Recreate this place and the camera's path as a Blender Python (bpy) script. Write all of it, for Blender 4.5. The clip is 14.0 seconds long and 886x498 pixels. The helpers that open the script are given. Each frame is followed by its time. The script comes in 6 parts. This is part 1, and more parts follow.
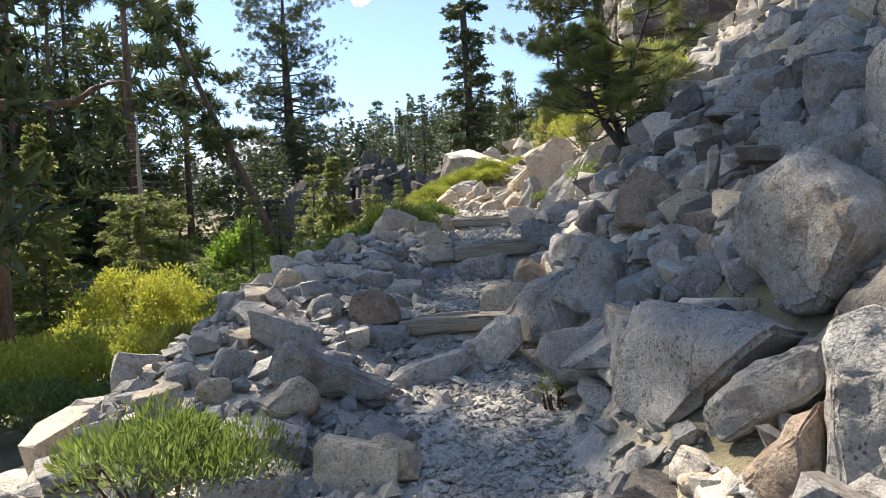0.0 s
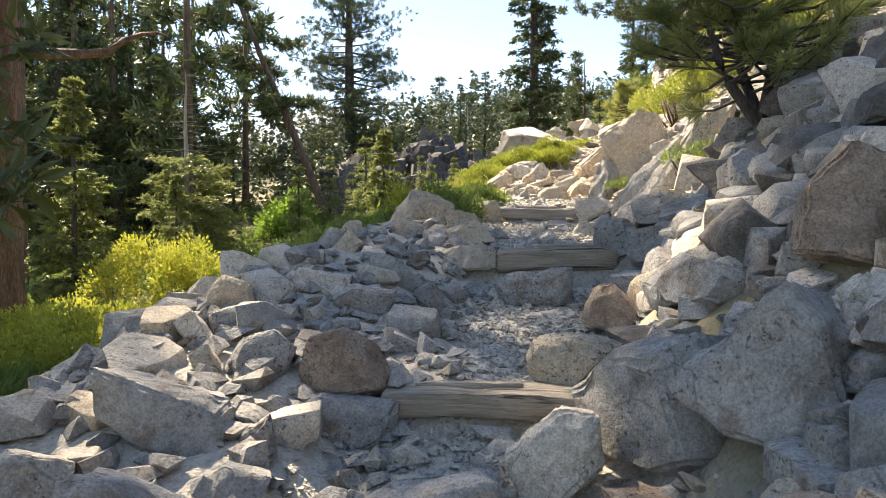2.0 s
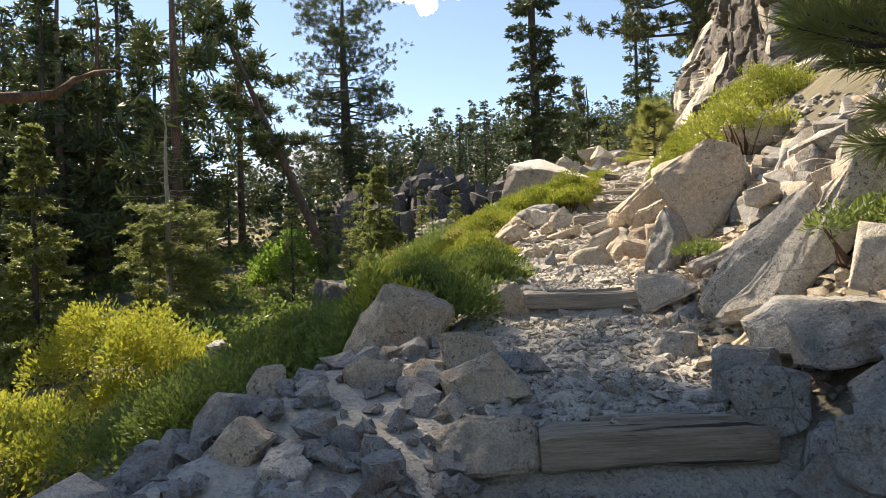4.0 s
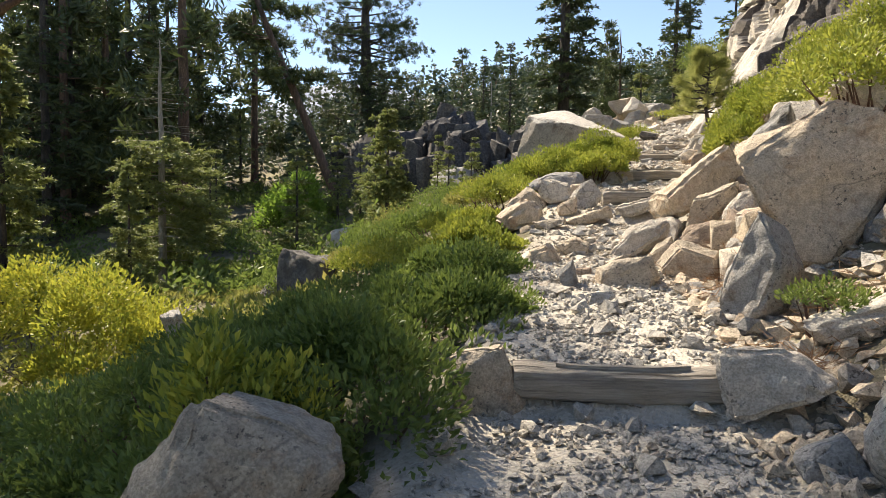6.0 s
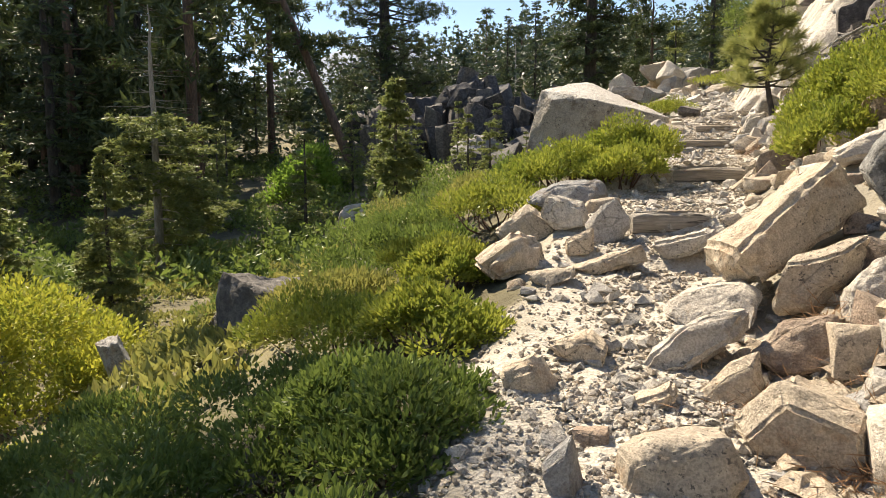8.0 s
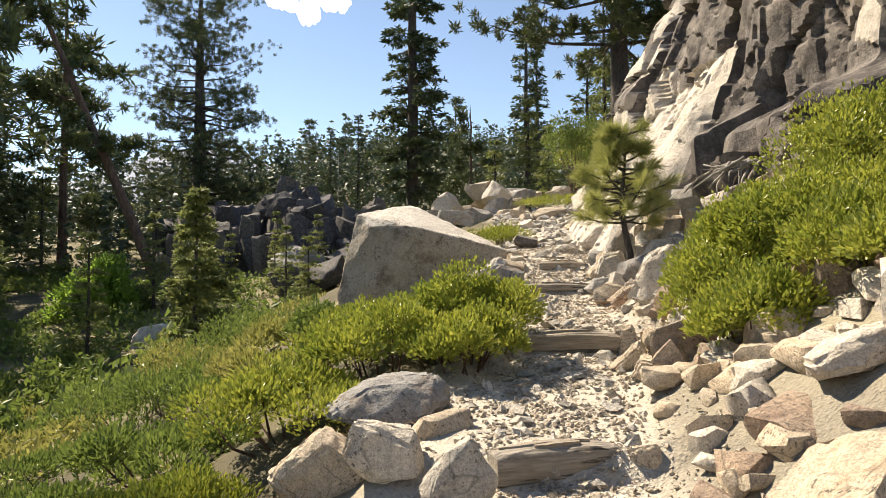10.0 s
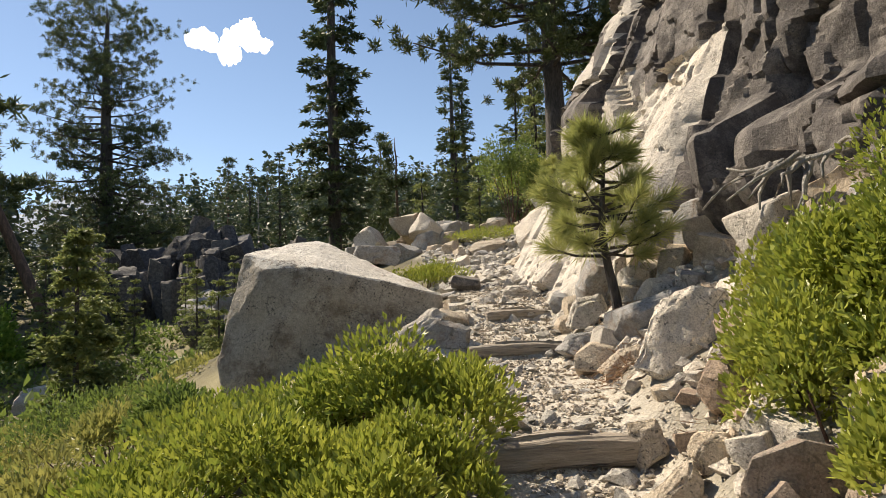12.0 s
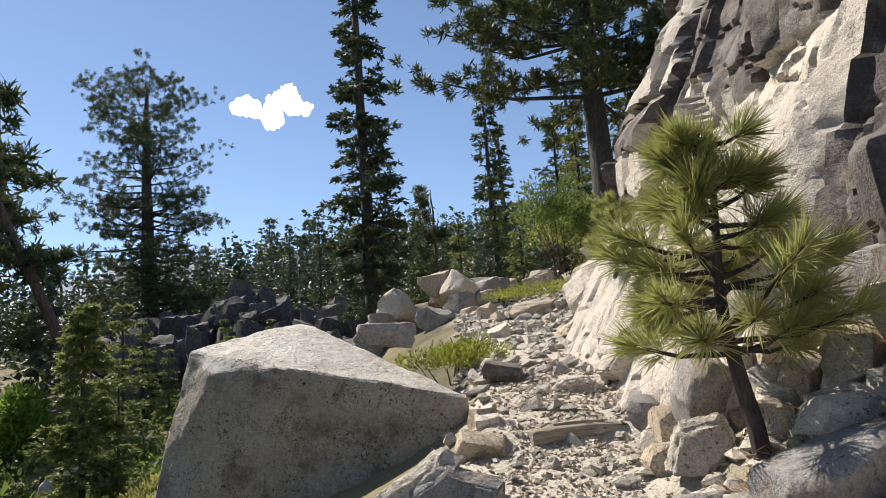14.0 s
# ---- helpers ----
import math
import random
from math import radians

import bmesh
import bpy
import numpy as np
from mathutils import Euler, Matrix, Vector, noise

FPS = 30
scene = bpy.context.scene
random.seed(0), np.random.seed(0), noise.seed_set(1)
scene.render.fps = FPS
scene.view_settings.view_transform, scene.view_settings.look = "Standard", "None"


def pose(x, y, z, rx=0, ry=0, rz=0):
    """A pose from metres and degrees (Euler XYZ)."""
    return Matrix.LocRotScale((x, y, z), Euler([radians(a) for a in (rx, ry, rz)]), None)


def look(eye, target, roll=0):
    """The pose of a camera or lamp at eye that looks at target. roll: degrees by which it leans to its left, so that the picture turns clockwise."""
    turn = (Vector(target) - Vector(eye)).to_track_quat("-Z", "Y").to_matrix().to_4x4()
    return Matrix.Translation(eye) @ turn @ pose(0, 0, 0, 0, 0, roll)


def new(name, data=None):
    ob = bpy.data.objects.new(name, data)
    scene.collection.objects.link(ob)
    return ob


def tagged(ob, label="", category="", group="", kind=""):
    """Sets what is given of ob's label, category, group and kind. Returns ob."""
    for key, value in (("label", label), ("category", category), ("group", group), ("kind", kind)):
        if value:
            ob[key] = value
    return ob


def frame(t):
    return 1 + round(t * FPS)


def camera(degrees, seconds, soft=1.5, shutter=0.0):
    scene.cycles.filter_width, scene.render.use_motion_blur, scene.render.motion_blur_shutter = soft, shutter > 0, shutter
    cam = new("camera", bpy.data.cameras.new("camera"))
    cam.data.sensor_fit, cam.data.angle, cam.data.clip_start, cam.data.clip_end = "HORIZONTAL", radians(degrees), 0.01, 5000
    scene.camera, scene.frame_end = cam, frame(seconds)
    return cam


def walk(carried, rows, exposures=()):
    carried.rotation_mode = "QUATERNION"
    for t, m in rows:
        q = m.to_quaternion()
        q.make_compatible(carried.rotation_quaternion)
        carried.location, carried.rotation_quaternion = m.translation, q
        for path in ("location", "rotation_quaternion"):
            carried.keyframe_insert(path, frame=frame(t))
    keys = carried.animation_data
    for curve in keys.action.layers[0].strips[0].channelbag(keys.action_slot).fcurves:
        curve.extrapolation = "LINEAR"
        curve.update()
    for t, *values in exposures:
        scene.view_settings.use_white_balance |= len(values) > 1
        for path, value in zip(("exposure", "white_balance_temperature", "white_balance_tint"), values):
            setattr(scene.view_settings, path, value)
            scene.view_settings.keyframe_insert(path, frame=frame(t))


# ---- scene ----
cam = camera(65.3, 14.0, soft=0.5)
PATH = [
    (0.0, 0.000, 0.000, 1.320, 90.19, 3.51, 1.08),
    (0.5, 0.136, 0.453, 1.407, 89.11, 1.26, 3.51),
    (1.0, 0.200, 0.958, 1.476, 87.03, 0.20, 3.55),
    (1.5, 0.164, 1.570, 1.458, 85.81, 0.91, 5.41),
    (2.0, 0.089, 2.279, 1.496, 88.68, -0.19, 5.64),
    (2.5, 0.012, 2.934, 1.578, 91.75, -0.03, 6.69),
    (2.7, -0.053, 3.196, 1.618, 92.77, 3.47, 7.14),
    (4.8, -0.116, 5.857, 2.366, 86.76, 1.51, 5.43),
    (5.0, -0.128, 6.069, 2.435, 85.66, 3.16, 6.38),
    (5.5, -0.049, 6.569, 2.492, 86.40, 2.29, 6.77),
    (6.0, 0.047, 7.309, 2.481, 86.56, -0.64, 7.67),
    (6.5, 0.115, 7.950, 2.726, 90.17, 1.35, 13.15),
    (7.0, 0.242, 8.474, 2.927, 86.98, 0.93, 5.51),
    (7.5, 0.248, 9.124, 2.989, 85.04, 3.84, 5.02),
    (8.0, 0.266, 9.763, 3.041, 83.56, 0.10, 9.95),
    (8.5, 0.365, 10.312, 3.116, 84.79, 1.77, 12.11),
    (9.0, 0.306, 10.871, 3.307, 86.64, -0.28, 1.13),
    (9.2, 0.297, 11.150, 3.388, 87.59, -1.14, -1.39),
    (11.3, 0.312, 13.739, 3.617, 97.38, 1.96, -6.70),
    (11.5, 0.419, 13.960, 3.640, 95.68, 1.61, -7.03),
    (12.0, 0.616, 14.520, 3.731, 95.32, 2.10, -10.21),
    (12.5, 0.785, 15.034, 3.761, 97.04, 5.43, -10.14),
    (13.0, 0.928, 15.575, 3.927, 97.58, 2.68, -13.86),
    (13.5, 1.065, 16.065, 4.117, 100.69, 5.05, -10.29),
    (14.0, 1.225, 16.660, 4.186, 99.68, 4.49, -6.13),
]
walk(cam, [(t, pose(*p)) for t, *p in PATH], [(0.0, 1.45, 7200, 10), (0.5, 1.1, 7700, 10), (1.0, 1.5, 7900, 10), (1.5, 1.75, 8000, 10), (2.0, 1.85, 8200, 10), (2.5, 1.5, 8700, 10), (5.0, 1.15, 7600, 10), (6.5, 1.1, 7600, 10), (7.5, 1.05, 7700, 10), (9.0, 1.1, 7900, 10), (11.5, 0.75, 7700, 10), (14.0, 0.6, 6800, 10)])

# ---- world and sun ----
SUN_AZ, SUN_EL = 45.0, 49.0      # degrees to the left of straight ahead, degrees up
world = bpy.data.worlds.new("sky")
scene.world = world
world.use_nodes = True
wn = world.node_tree.nodes
sky = wn.new("ShaderNodeTexSky")
sky.sky_type, sky.sun_disc = "NISHITA", False
sky.sun_elevation, sky.sun_rotation = radians(SUN_EL), radians(-SUN_AZ)
sky.altitude, sky.air_density, sky.dust_density, sky.ozone_density = 2200, 1.0, 0.4, 2.0
wn["Background"].inputs["Strength"].default_value = 0.11
world.node_tree.links.new(sky.outputs["Color"], wn["Background"].inputs["Color"])
sun = new("sun", bpy.data.lights.new("sun", "SUN"))
sun.data.energy, sun.data.angle, sun.data.color = 5.0, radians(0.53), (1.0, 0.93, 0.82)
sun_way = Vector((-math.sin(radians(SUN_AZ)) * math.cos(radians(SUN_EL)), math.cos(radians(SUN_AZ)) * math.cos(radians(SUN_EL)), math.sin(radians(SUN_EL))))
sun.matrix_world = look(sun_way * 60, (0, 0, 0))

# ---- materials ----
def links(mat):
    mat.use_nodes = True
    return mat.node_tree.nodes, mat.node_tree.links


def mixed(n, l, fac, a, b):
    """Colour mix node of a and b (a colour or a socket) by the socket fac."""
    m = n.new("ShaderNodeMix")
    m.data_type = "RGBA"
    l.new(fac, m.inputs[0])
    for sock, v in ((m.inputs[6], a), (m.inputs[7], b)):
        if isinstance(v, tuple):
            sock.default_value = (*v, 1)
        else:
            l.new(v, sock)
    return m.outputs[2]


def noisy(n, l, where, scale, detail=4, lo=0.4, hi=0.6, rough=0.6):
    """Noise at a real-world scale, sharpened between lo and hi."""
    t = n.new("ShaderNodeTexNoise")
    t.inputs["Scale"].default_value, t.inputs["Detail"].default_value, t.inputs["Roughness"].default_value = scale, detail, rough
    l.new(where, t.inputs["Vector"])
    r = n.new("ShaderNodeMapRange")
    r.inputs[1].default_value, r.inputs[2].default_value = lo, hi
    l.new(t.outputs["Fac"], r.inputs[0])
    return r.outputs[0], t.outputs["Fac"]


def bumped(n, l, height, strength, distance, bsdf, normal=None):
    b = n.new("ShaderNodeBump")
    b.inputs["Strength"].default_value, b.inputs["Distance"].default_value = strength, distance
    l.new(height, b.inputs["Height"])
    if normal:
        l.new(normal, b.inputs["Normal"])
    if bsdf:
        l.new(b.outputs["Normal"], bsdf.inputs["Normal"])
    return b.outputs["Normal"]


def times(n, l, sock, by):
    m = n.new("ShaderNodeMath")
    m.operation = "MULTIPLY"
    m.inputs[1].default_value = by
    l.new(sock, m.inputs[0])
    return m.outputs[0]


def shaded(n, l, fac, col, dark):
    """The colour col, dimmed by the factor dark where fac is 1."""
    m = n.new("ShaderNodeMix")
    m.data_type, m.blend_type = "RGBA", "MULTIPLY"
    l.new(fac, m.inputs[0])
    l.new(col, m.inputs[6])
    m.inputs[7].default_value = (dark, dark, dark, 1)
    return m.outputs[2]


def granite(name, base, second, stain, stained=0.60, lichen=0.8, rough=0.85, blot=4.5):
    """Speckled granite: crystals, weathered patches, rust stains, black lichen spots and hair cracks."""
    mat = bpy.data.materials.new(name)
    n, l = links(mat)
    bsdf = n["Principled BSDF"]
    bsdf.inputs["Roughness"].default_value = rough
    geo = n.new("ShaderNodeNewGeometry")
    pos = geo.outputs["Position"]
    info = n.new("ShaderNodeObjectInfo")
    patch, _ = noisy(n, l, pos, 2.3, 6, 0.40, 0.60)
    grime, _ = noisy(n, l, pos, blot, 8, stained - 0.06, stained + 0.06, 0.72)
    grain, graw = noisy(n, l, pos, 105, 2, 0.44, 0.58, 0.5)
    mid, mraw = noisy(n, l, pos, 22, 5, 0.38, 0.60, 0.72)
    spots, sraw = noisy(n, l, pos, 46, 4, 0.57, 0.63, 0.65)
    areas, _ = noisy(n, l, pos, 3.3, 5, 0.42, 0.56)
    col = mixed(n, l, patch, base, tuple(c * 0.92 for c in second))
    each = n.new("ShaderNodeMath")
    each.operation = "ADD"
    l.new(info.outputs["Random"], each.inputs[0])
    l.new(geo.outputs["Random Per Island"], each.inputs[1])
    own_random = n.new("ShaderNodeMath")
    own_random.operation = "FRACT"
    l.new(each.outputs[0], own_random.inputs[0])
    hue = mixed(n, l, own_random.outputs[0], tuple(c * 0.55 for c in base), (min(1, base[0] * 1.12), base[1] * 1.06, base[2] * 0.98))
    own = n.new("ShaderNodeValue")
    own.outputs[0].default_value = 0.5
    col = mixed(n, l, own.outputs[0], col, hue)
    col = mixed(n, l, times(n, l, grime, 0.85), col, stain)
    col = shaded(n, l, mid, col, 0.74)
    col = shaded(n, l, times(n, l, grain, 0.5), col, 0.5)
    both = n.new("ShaderNodeMath")
    both.operation = "MULTIPLY"
    l.new(spots, both.inputs[0])
    l.new(areas, both.inputs[1])
    col = mixed(n, l, times(n, l, both.outputs[0], lichen), col, (0.045, 0.043, 0.042))
    vor = n.new("ShaderNodeTexVoronoi")
    vor.feature = "DISTANCE_TO_EDGE"
    vor.inputs["Scale"].default_value = 2.1
    warp = n.new("ShaderNodeMix")
    warp.data_type = "VECTOR"
    warp.inputs[0].default_value = 0.16
    tex = n.new("ShaderNodeTexNoise")
    tex.inputs["Scale"].default_value = 3.0
    tex.inputs["Detail"].default_value = 5
    l.new(pos, tex.inputs["Vector"])
    l.new(pos, warp.inputs[4])
    l.new(tex.outputs["Color"], warp.inputs[5])
    l.new(warp.outputs[1], vor.inputs["Vector"])
    crack = n.new("ShaderNodeMapRange")
    crack.inputs[1].default_value, crack.inputs[2].default_value, crack.inputs[3].default_value, crack.inputs[4].default_value = 0.0, 0.012, 0.7, 0.0
    l.new(vor.outputs["Distance"], crack.inputs[0])
    some = n.new("ShaderNodeMath")
    some.operation = "MULTIPLY"
    l.new(crack.outputs[0], some.inputs[0])
    l.new(areas, some.inputs[1])
    col = mixed(n, l, some.outputs[0], col, tuple(c * 0.22 for c in base))
    l.new(col, bsdf.inputs["Base Color"])
    nb = bumped(n, l, mraw, 0.8, 0.016, None)
    big, braw = noisy(n, l, pos, 8, 7, 0.3, 0.7, 0.7)
    nb = bumped(n, l, braw, 0.8, 0.045, None, nb)
    bumped(n, l, graw, 0.4, 0.003, bsdf, nb)
    return mat


ROCK = {
    "grey": granite("grey_granite", (0.45, 0.445, 0.44), (0.36, 0.36, 0.36), (0.27, 0.21, 0.165), 0.57),
    "pale": granite("pale_granite", (0.76, 0.70, 0.625), (0.66, 0.60, 0.53), (0.42, 0.33, 0.24), 0.64),
    "tan": granite("tan_granite", (0.69, 0.585, 0.46), (0.61, 0.53, 0.435), (0.42, 0.28, 0.18), 0.60),
    "rust": granite("rusty_granite", (0.46, 0.35, 0.27), (0.40, 0.35, 0.30), (0.24, 0.16, 0.12), 0.55),
    "dark": granite("dark_granite", (0.22, 0.20, 0.185), (0.30, 0.28, 0.26), (0.10, 0.09, 0.085), 0.5),
    "mottled": granite("lichen_mottled_granite", (0.58, 0.57, 0.55), (0.44, 0.44, 0.42), (0.07, 0.068, 0.066), 0.5),
    "varnish": granite("varnished_cliff_rock", (0.25, 0.218, 0.20), (0.37, 0.335, 0.305), (0.085, 0.072, 0.068), 0.48, 1.0, 0.85, 3.2),
    # one boulder's lit top and shaded, stained sides, the light put into two stones
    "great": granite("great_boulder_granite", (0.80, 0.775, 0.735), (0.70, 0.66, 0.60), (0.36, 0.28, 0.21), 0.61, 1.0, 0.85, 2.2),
    "weathered": granite("shaded_weathered_side", (0.50, 0.46, 0.41), (0.41, 0.37, 0.32), (0.17, 0.125, 0.095), 0.57, 1.0, 0.85, 2.2),
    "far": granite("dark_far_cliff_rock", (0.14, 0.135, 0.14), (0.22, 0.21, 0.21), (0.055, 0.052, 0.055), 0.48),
}
TONE_WORDS = {"grey": "grey", "pale": "pale sunlit", "tan": "tan weathered", "rust": "rust-stained", "dark": "dark lichen-covered", "mottled": "black and white mottled"}


def leaf(name, base, second, glow=0.35, rough=0.5):
    """Foliage: a leaf that lets some light through, varied leaf by leaf."""
    mat = bpy.data.materials.new(name)
    n, l = links(mat)
    bsdf = n["Principled BSDF"]
    bsdf.inputs["Roughness"].default_value = rough
    geo = n.new("ShaderNodeNewGeometry")
    pos = geo.outputs["Position"]
    patch, _ = noisy(n, l, pos, 1.7, 3, 0.35, 0.65)
    half = n.new("ShaderNodeMath")
    half.operation = "MULTIPLY_ADD"
    half.inputs[1].default_value, half.inputs[2].default_value = 0.45, 0.0
    l.new(patch, half.inputs[0])
    add = n.new("ShaderNodeMath")
    add.operation = "MULTIPLY_ADD"
    add.inputs[1].default_value = 0.6
    l.new(geo.outputs["Random Per Island"], add.inputs[0])
    l.new(half.outputs[0], add.inputs[2])
    col = mixed(n, l, add.outputs[0], base, second)
    l.new(col, bsdf.inputs["Base Color"])
    tr = n.new("ShaderNodeBsdfTranslucent")
    l.new(col, tr.inputs["Color"])
    mx = n.new("ShaderNodeMixShader")
    mx.inputs[0].default_value = glow
    l.new(bsdf.outputs[0], mx.inputs[1])
    l.new(tr.outputs[0], mx.inputs[2])
    l.new(mx.outputs[0], n["Material Output"].inputs["Surface"])
    return mat


LEAF_FIR = leaf("fir_needles", (0.034, 0.058, 0.030), (0.10, 0.13, 0.05), 0.24)
LEAF_PINE = leaf("pine_needles", (0.036, 0.06, 0.024), (0.11, 0.135, 0.045), 0.22)
LEAF_YOUNG = leaf("young_pine_needles", (0.21, 0.25, 0.075), (0.44, 0.44, 0.16), 0.45)
LEAF_SPRUCE = leaf("light_conifer_needles", (0.12, 0.165, 0.055), (0.27, 0.29, 0.10), 0.42)
LEAF_MANZ = leaf("manzanita_leaves", (0.15, 0.21, 0.035), (0.42, 0.43, 0.08), 0.38, 0.4)
LEAF_GREEN = leaf("green_shrub_leaves", (0.088, 0.14, 0.033), (0.215, 0.275, 0.068), 0.4)
LEAF_YELLOW = leaf("yellow_autumn_leaves", (0.21, 0.27, 0.045), (0.52, 0.49, 0.075), 0.42)
LEAF_ASPEN = leaf("bright_green_leaves", (0.16, 0.29, 0.04), (0.33, 0.46, 0.09), 0.5)
LEAF_MEADOW = leaf("low_meadow_leaves", (0.18, 0.205, 0.058), (0.37, 0.345, 0.105), 0.42)
LEAF_FAR = leaf("far_wood_needles", (0.035, 0.06, 0.035), (0.085, 0.11, 0.055), 0.2)
LEAF_DRY = leaf("dry_red_brown_needles", (0.20, 0.11, 0.06), (0.36, 0.22, 0.12), 0.2)


def bark(name, base, second, scale=9.0):
    mat = bpy.data.materials.new(name)
    n, l = links(mat)
    bsdf = n["Principled BSDF"]
    bsdf.inputs["Roughness"].default_value = 0.9
    geo = n.new("ShaderNodeNewGeometry")
    mp = n.new("ShaderNodeMapping")
    mp.inputs["Scale"].default_value = (1, 1, 0.22)
    l.new(geo.outputs["Position"], mp.inputs["Vector"])
    plate, raw = noisy(n, l, mp.outputs[0], scale, 6, 0.40, 0.58, 0.65)
    fine, fraw = noisy(n, l, mp.outputs[0], scale * 6, 4, 0.3, 0.7)
    col = mixed(n, l, plate, base, second)
    col = mixed(n, l, fine, tuple(c * 0.7 for c in base), col)
    l.new(col, bsdf.inputs["Base Color"])
    nb = bumped(n, l, raw, 0.9, 0.08, None)
    bumped(n, l, fraw, 0.5, 0.02, bsdf, nb)
    return mat


BARK = bark("pine_bark", (0.10, 0.065, 0.05), (0.26, 0.165, 0.12), 5)
BARK_DARK = bark("fir_bark", (0.05, 0.043, 0.04), (0.13, 0.11, 0.10), 7)
BARK_DEAD = bark("bleached_dead_wood", (0.30, 0.27, 0.24), (0.50, 0.47, 0.43), 16)
TWIG = bark("reddish_twigs", (0.12, 0.06, 0.045), (0.24, 0.14, 0.10), 40)


def timber_material():
    mat = bpy.data.materials.new("weathered_timber")
    n, l = links(mat)
    bsdf = n["Principled BSDF"]
    bsdf.inputs["Roughness"].default_value = 0.85
    tc = n.new("ShaderNodeTexCoord")
    mp = n.new("ShaderNodeMapping")
    mp.inputs["Scale"].default_value = (0.7, 14, 14)
    l.new(tc.outputs["Object"], mp.inputs["Vector"])
    info = n.new("ShaderNodeObjectInfo")
    grain, raw = noisy(n, l, mp.outputs[0], 4, 6, 0.35, 0.65, 0.7)
    split, sraw = noisy(n, l, mp.outputs[0], 1.6, 4, 0.58, 0.64, 0.6)
    col = mixed(n, l, grain, (0.18, 0.16, 0.14), (0.38, 0.345, 0.30))
    col = mixed(n, l, info.outputs["Random"], col, mixed(n, l, grain, (0.22, 0.175, 0.13), (0.40, 0.33, 0.26)))
    col = mixed(n, l, split, col, (0.05, 0.042, 0.035))
    l.new(col, bsdf.inputs["Base Color"])
    nb = bumped(n, l, raw, 0.8, 0.02, None)
    bumped(n, l, sraw, 0.5, 0.03, bsdf, nb)
    return mat


TIMBER = timber_material()


def ground_material():
    """Gravel tread, pale dust, duff and dry meadow, shared out by the 'tread' attribute."""
    mat = bpy.data.materials.new("ground_cover")
    n, l = links(mat)
    bsdf = n["Principled BSDF"]
    bsdf.inputs["Roughness"].default_value = 0.95
    geo = n.new("ShaderNodeNewGeometry")
    pos = geo.outputs["Position"]
    at = n.new("ShaderNodeAttribute")
    at.attribute_name = "tread"
    vor = n.new("ShaderNodeTexVoronoi")
    vor.inputs["Scale"].default_value = 60
    l.new(pos, vor.inputs["Vector"])
    big, bigraw = noisy(n, l, pos, 3.0, 6, 0.35, 0.65)
    fine, fraw = noisy(n, l, pos, 60, 4, 0.3, 0.7)
    stone = mixed(n, l, vor.outputs["Color"], (0.24, 0.225, 0.20), (0.60, 0.56, 0.50))
    dust = mixed(n, l, big, (0.42, 0.375, 0.31), (0.56, 0.50, 0.42))
    tread = mixed(n, l, fine, stone, dust)
    duff = mixed(n, l, big, (0.055, 0.046, 0.03), (0.105, 0.09, 0.05))
    duff = mixed(n, l, fine, duff, (0.085, 0.075, 0.04))
    patch, _ = noisy(n, l, pos, 0.22, 5, 0.45, 0.6)
    duff = mixed(n, l, patch, duff, (0.20, 0.175, 0.095))
    col = mixed(n, l, at.outputs["Fac"], duff, tread)
    l.new(col, bsdf.inputs["Base Color"])
    nb = bumped(n, l, vor.outputs["Distance"], 0.5, 0.014, None)
    nb = bumped(n, l, bigraw, 0.6, 0.1, None, nb)
    bumped(n, l, fraw, 0.6, 0.015, bsdf, nb)
    return mat


GROUND = ground_material()

# ---- the lie of the land ----
TRAIL_Y = (-60, -6, 0, 3.0, 4.6, 5.28, 5.32, 7.2, 7.75, 7.8, 10.28, 10.36, 13.0, 14.95, 15.05, 15.6, 15.7, 18.02, 18.1, 20.0, 20.1, 21.2, 21.3, 23.3, 33, 45, 80)
TRAIL_Z = (-9, -0.9, 0.0, 0.30, 0.46, 0.66, 0.81, 1.02, 1.12, 1.35, 1.60, 1.76, 2.08, 2.33, 2.47, 2.52, 2.66, 2.90, 3.08, 3.34, 3.44, 3.62, 3.72, 4.05, 5.7, 7.5, 12)
BEND_Y = (-60, 0, 3, 4.6, 5.3, 7.5, 10.3, 13, 15.6, 18.1, 20, 21, 23.3, 33, 60)
BEND_X = (-6, 0.0, 0.05, 0.05, 0.03, 0.38, 0.45, 0.60, 1.05, 1.85, 2.1, 2.45, 3.0, 4.2, 9.0)
WIDE_Y = (-60, 0, 6, 8.2, 9.3, 13, 15, 17, 19, 60)
WIDE_X = (2.6, 2.2, 1.75, 1.45, 0.75, 0.6, 0.75, 0.9, 0.6, 0.8)
FALL_Y = (-60, 0, 8, 11, 14, 20, 30, 60)
FALL_S = (0.45, 0.5, 0.62, 0.5, 0.42, 0.42, 0.5, 0.55)


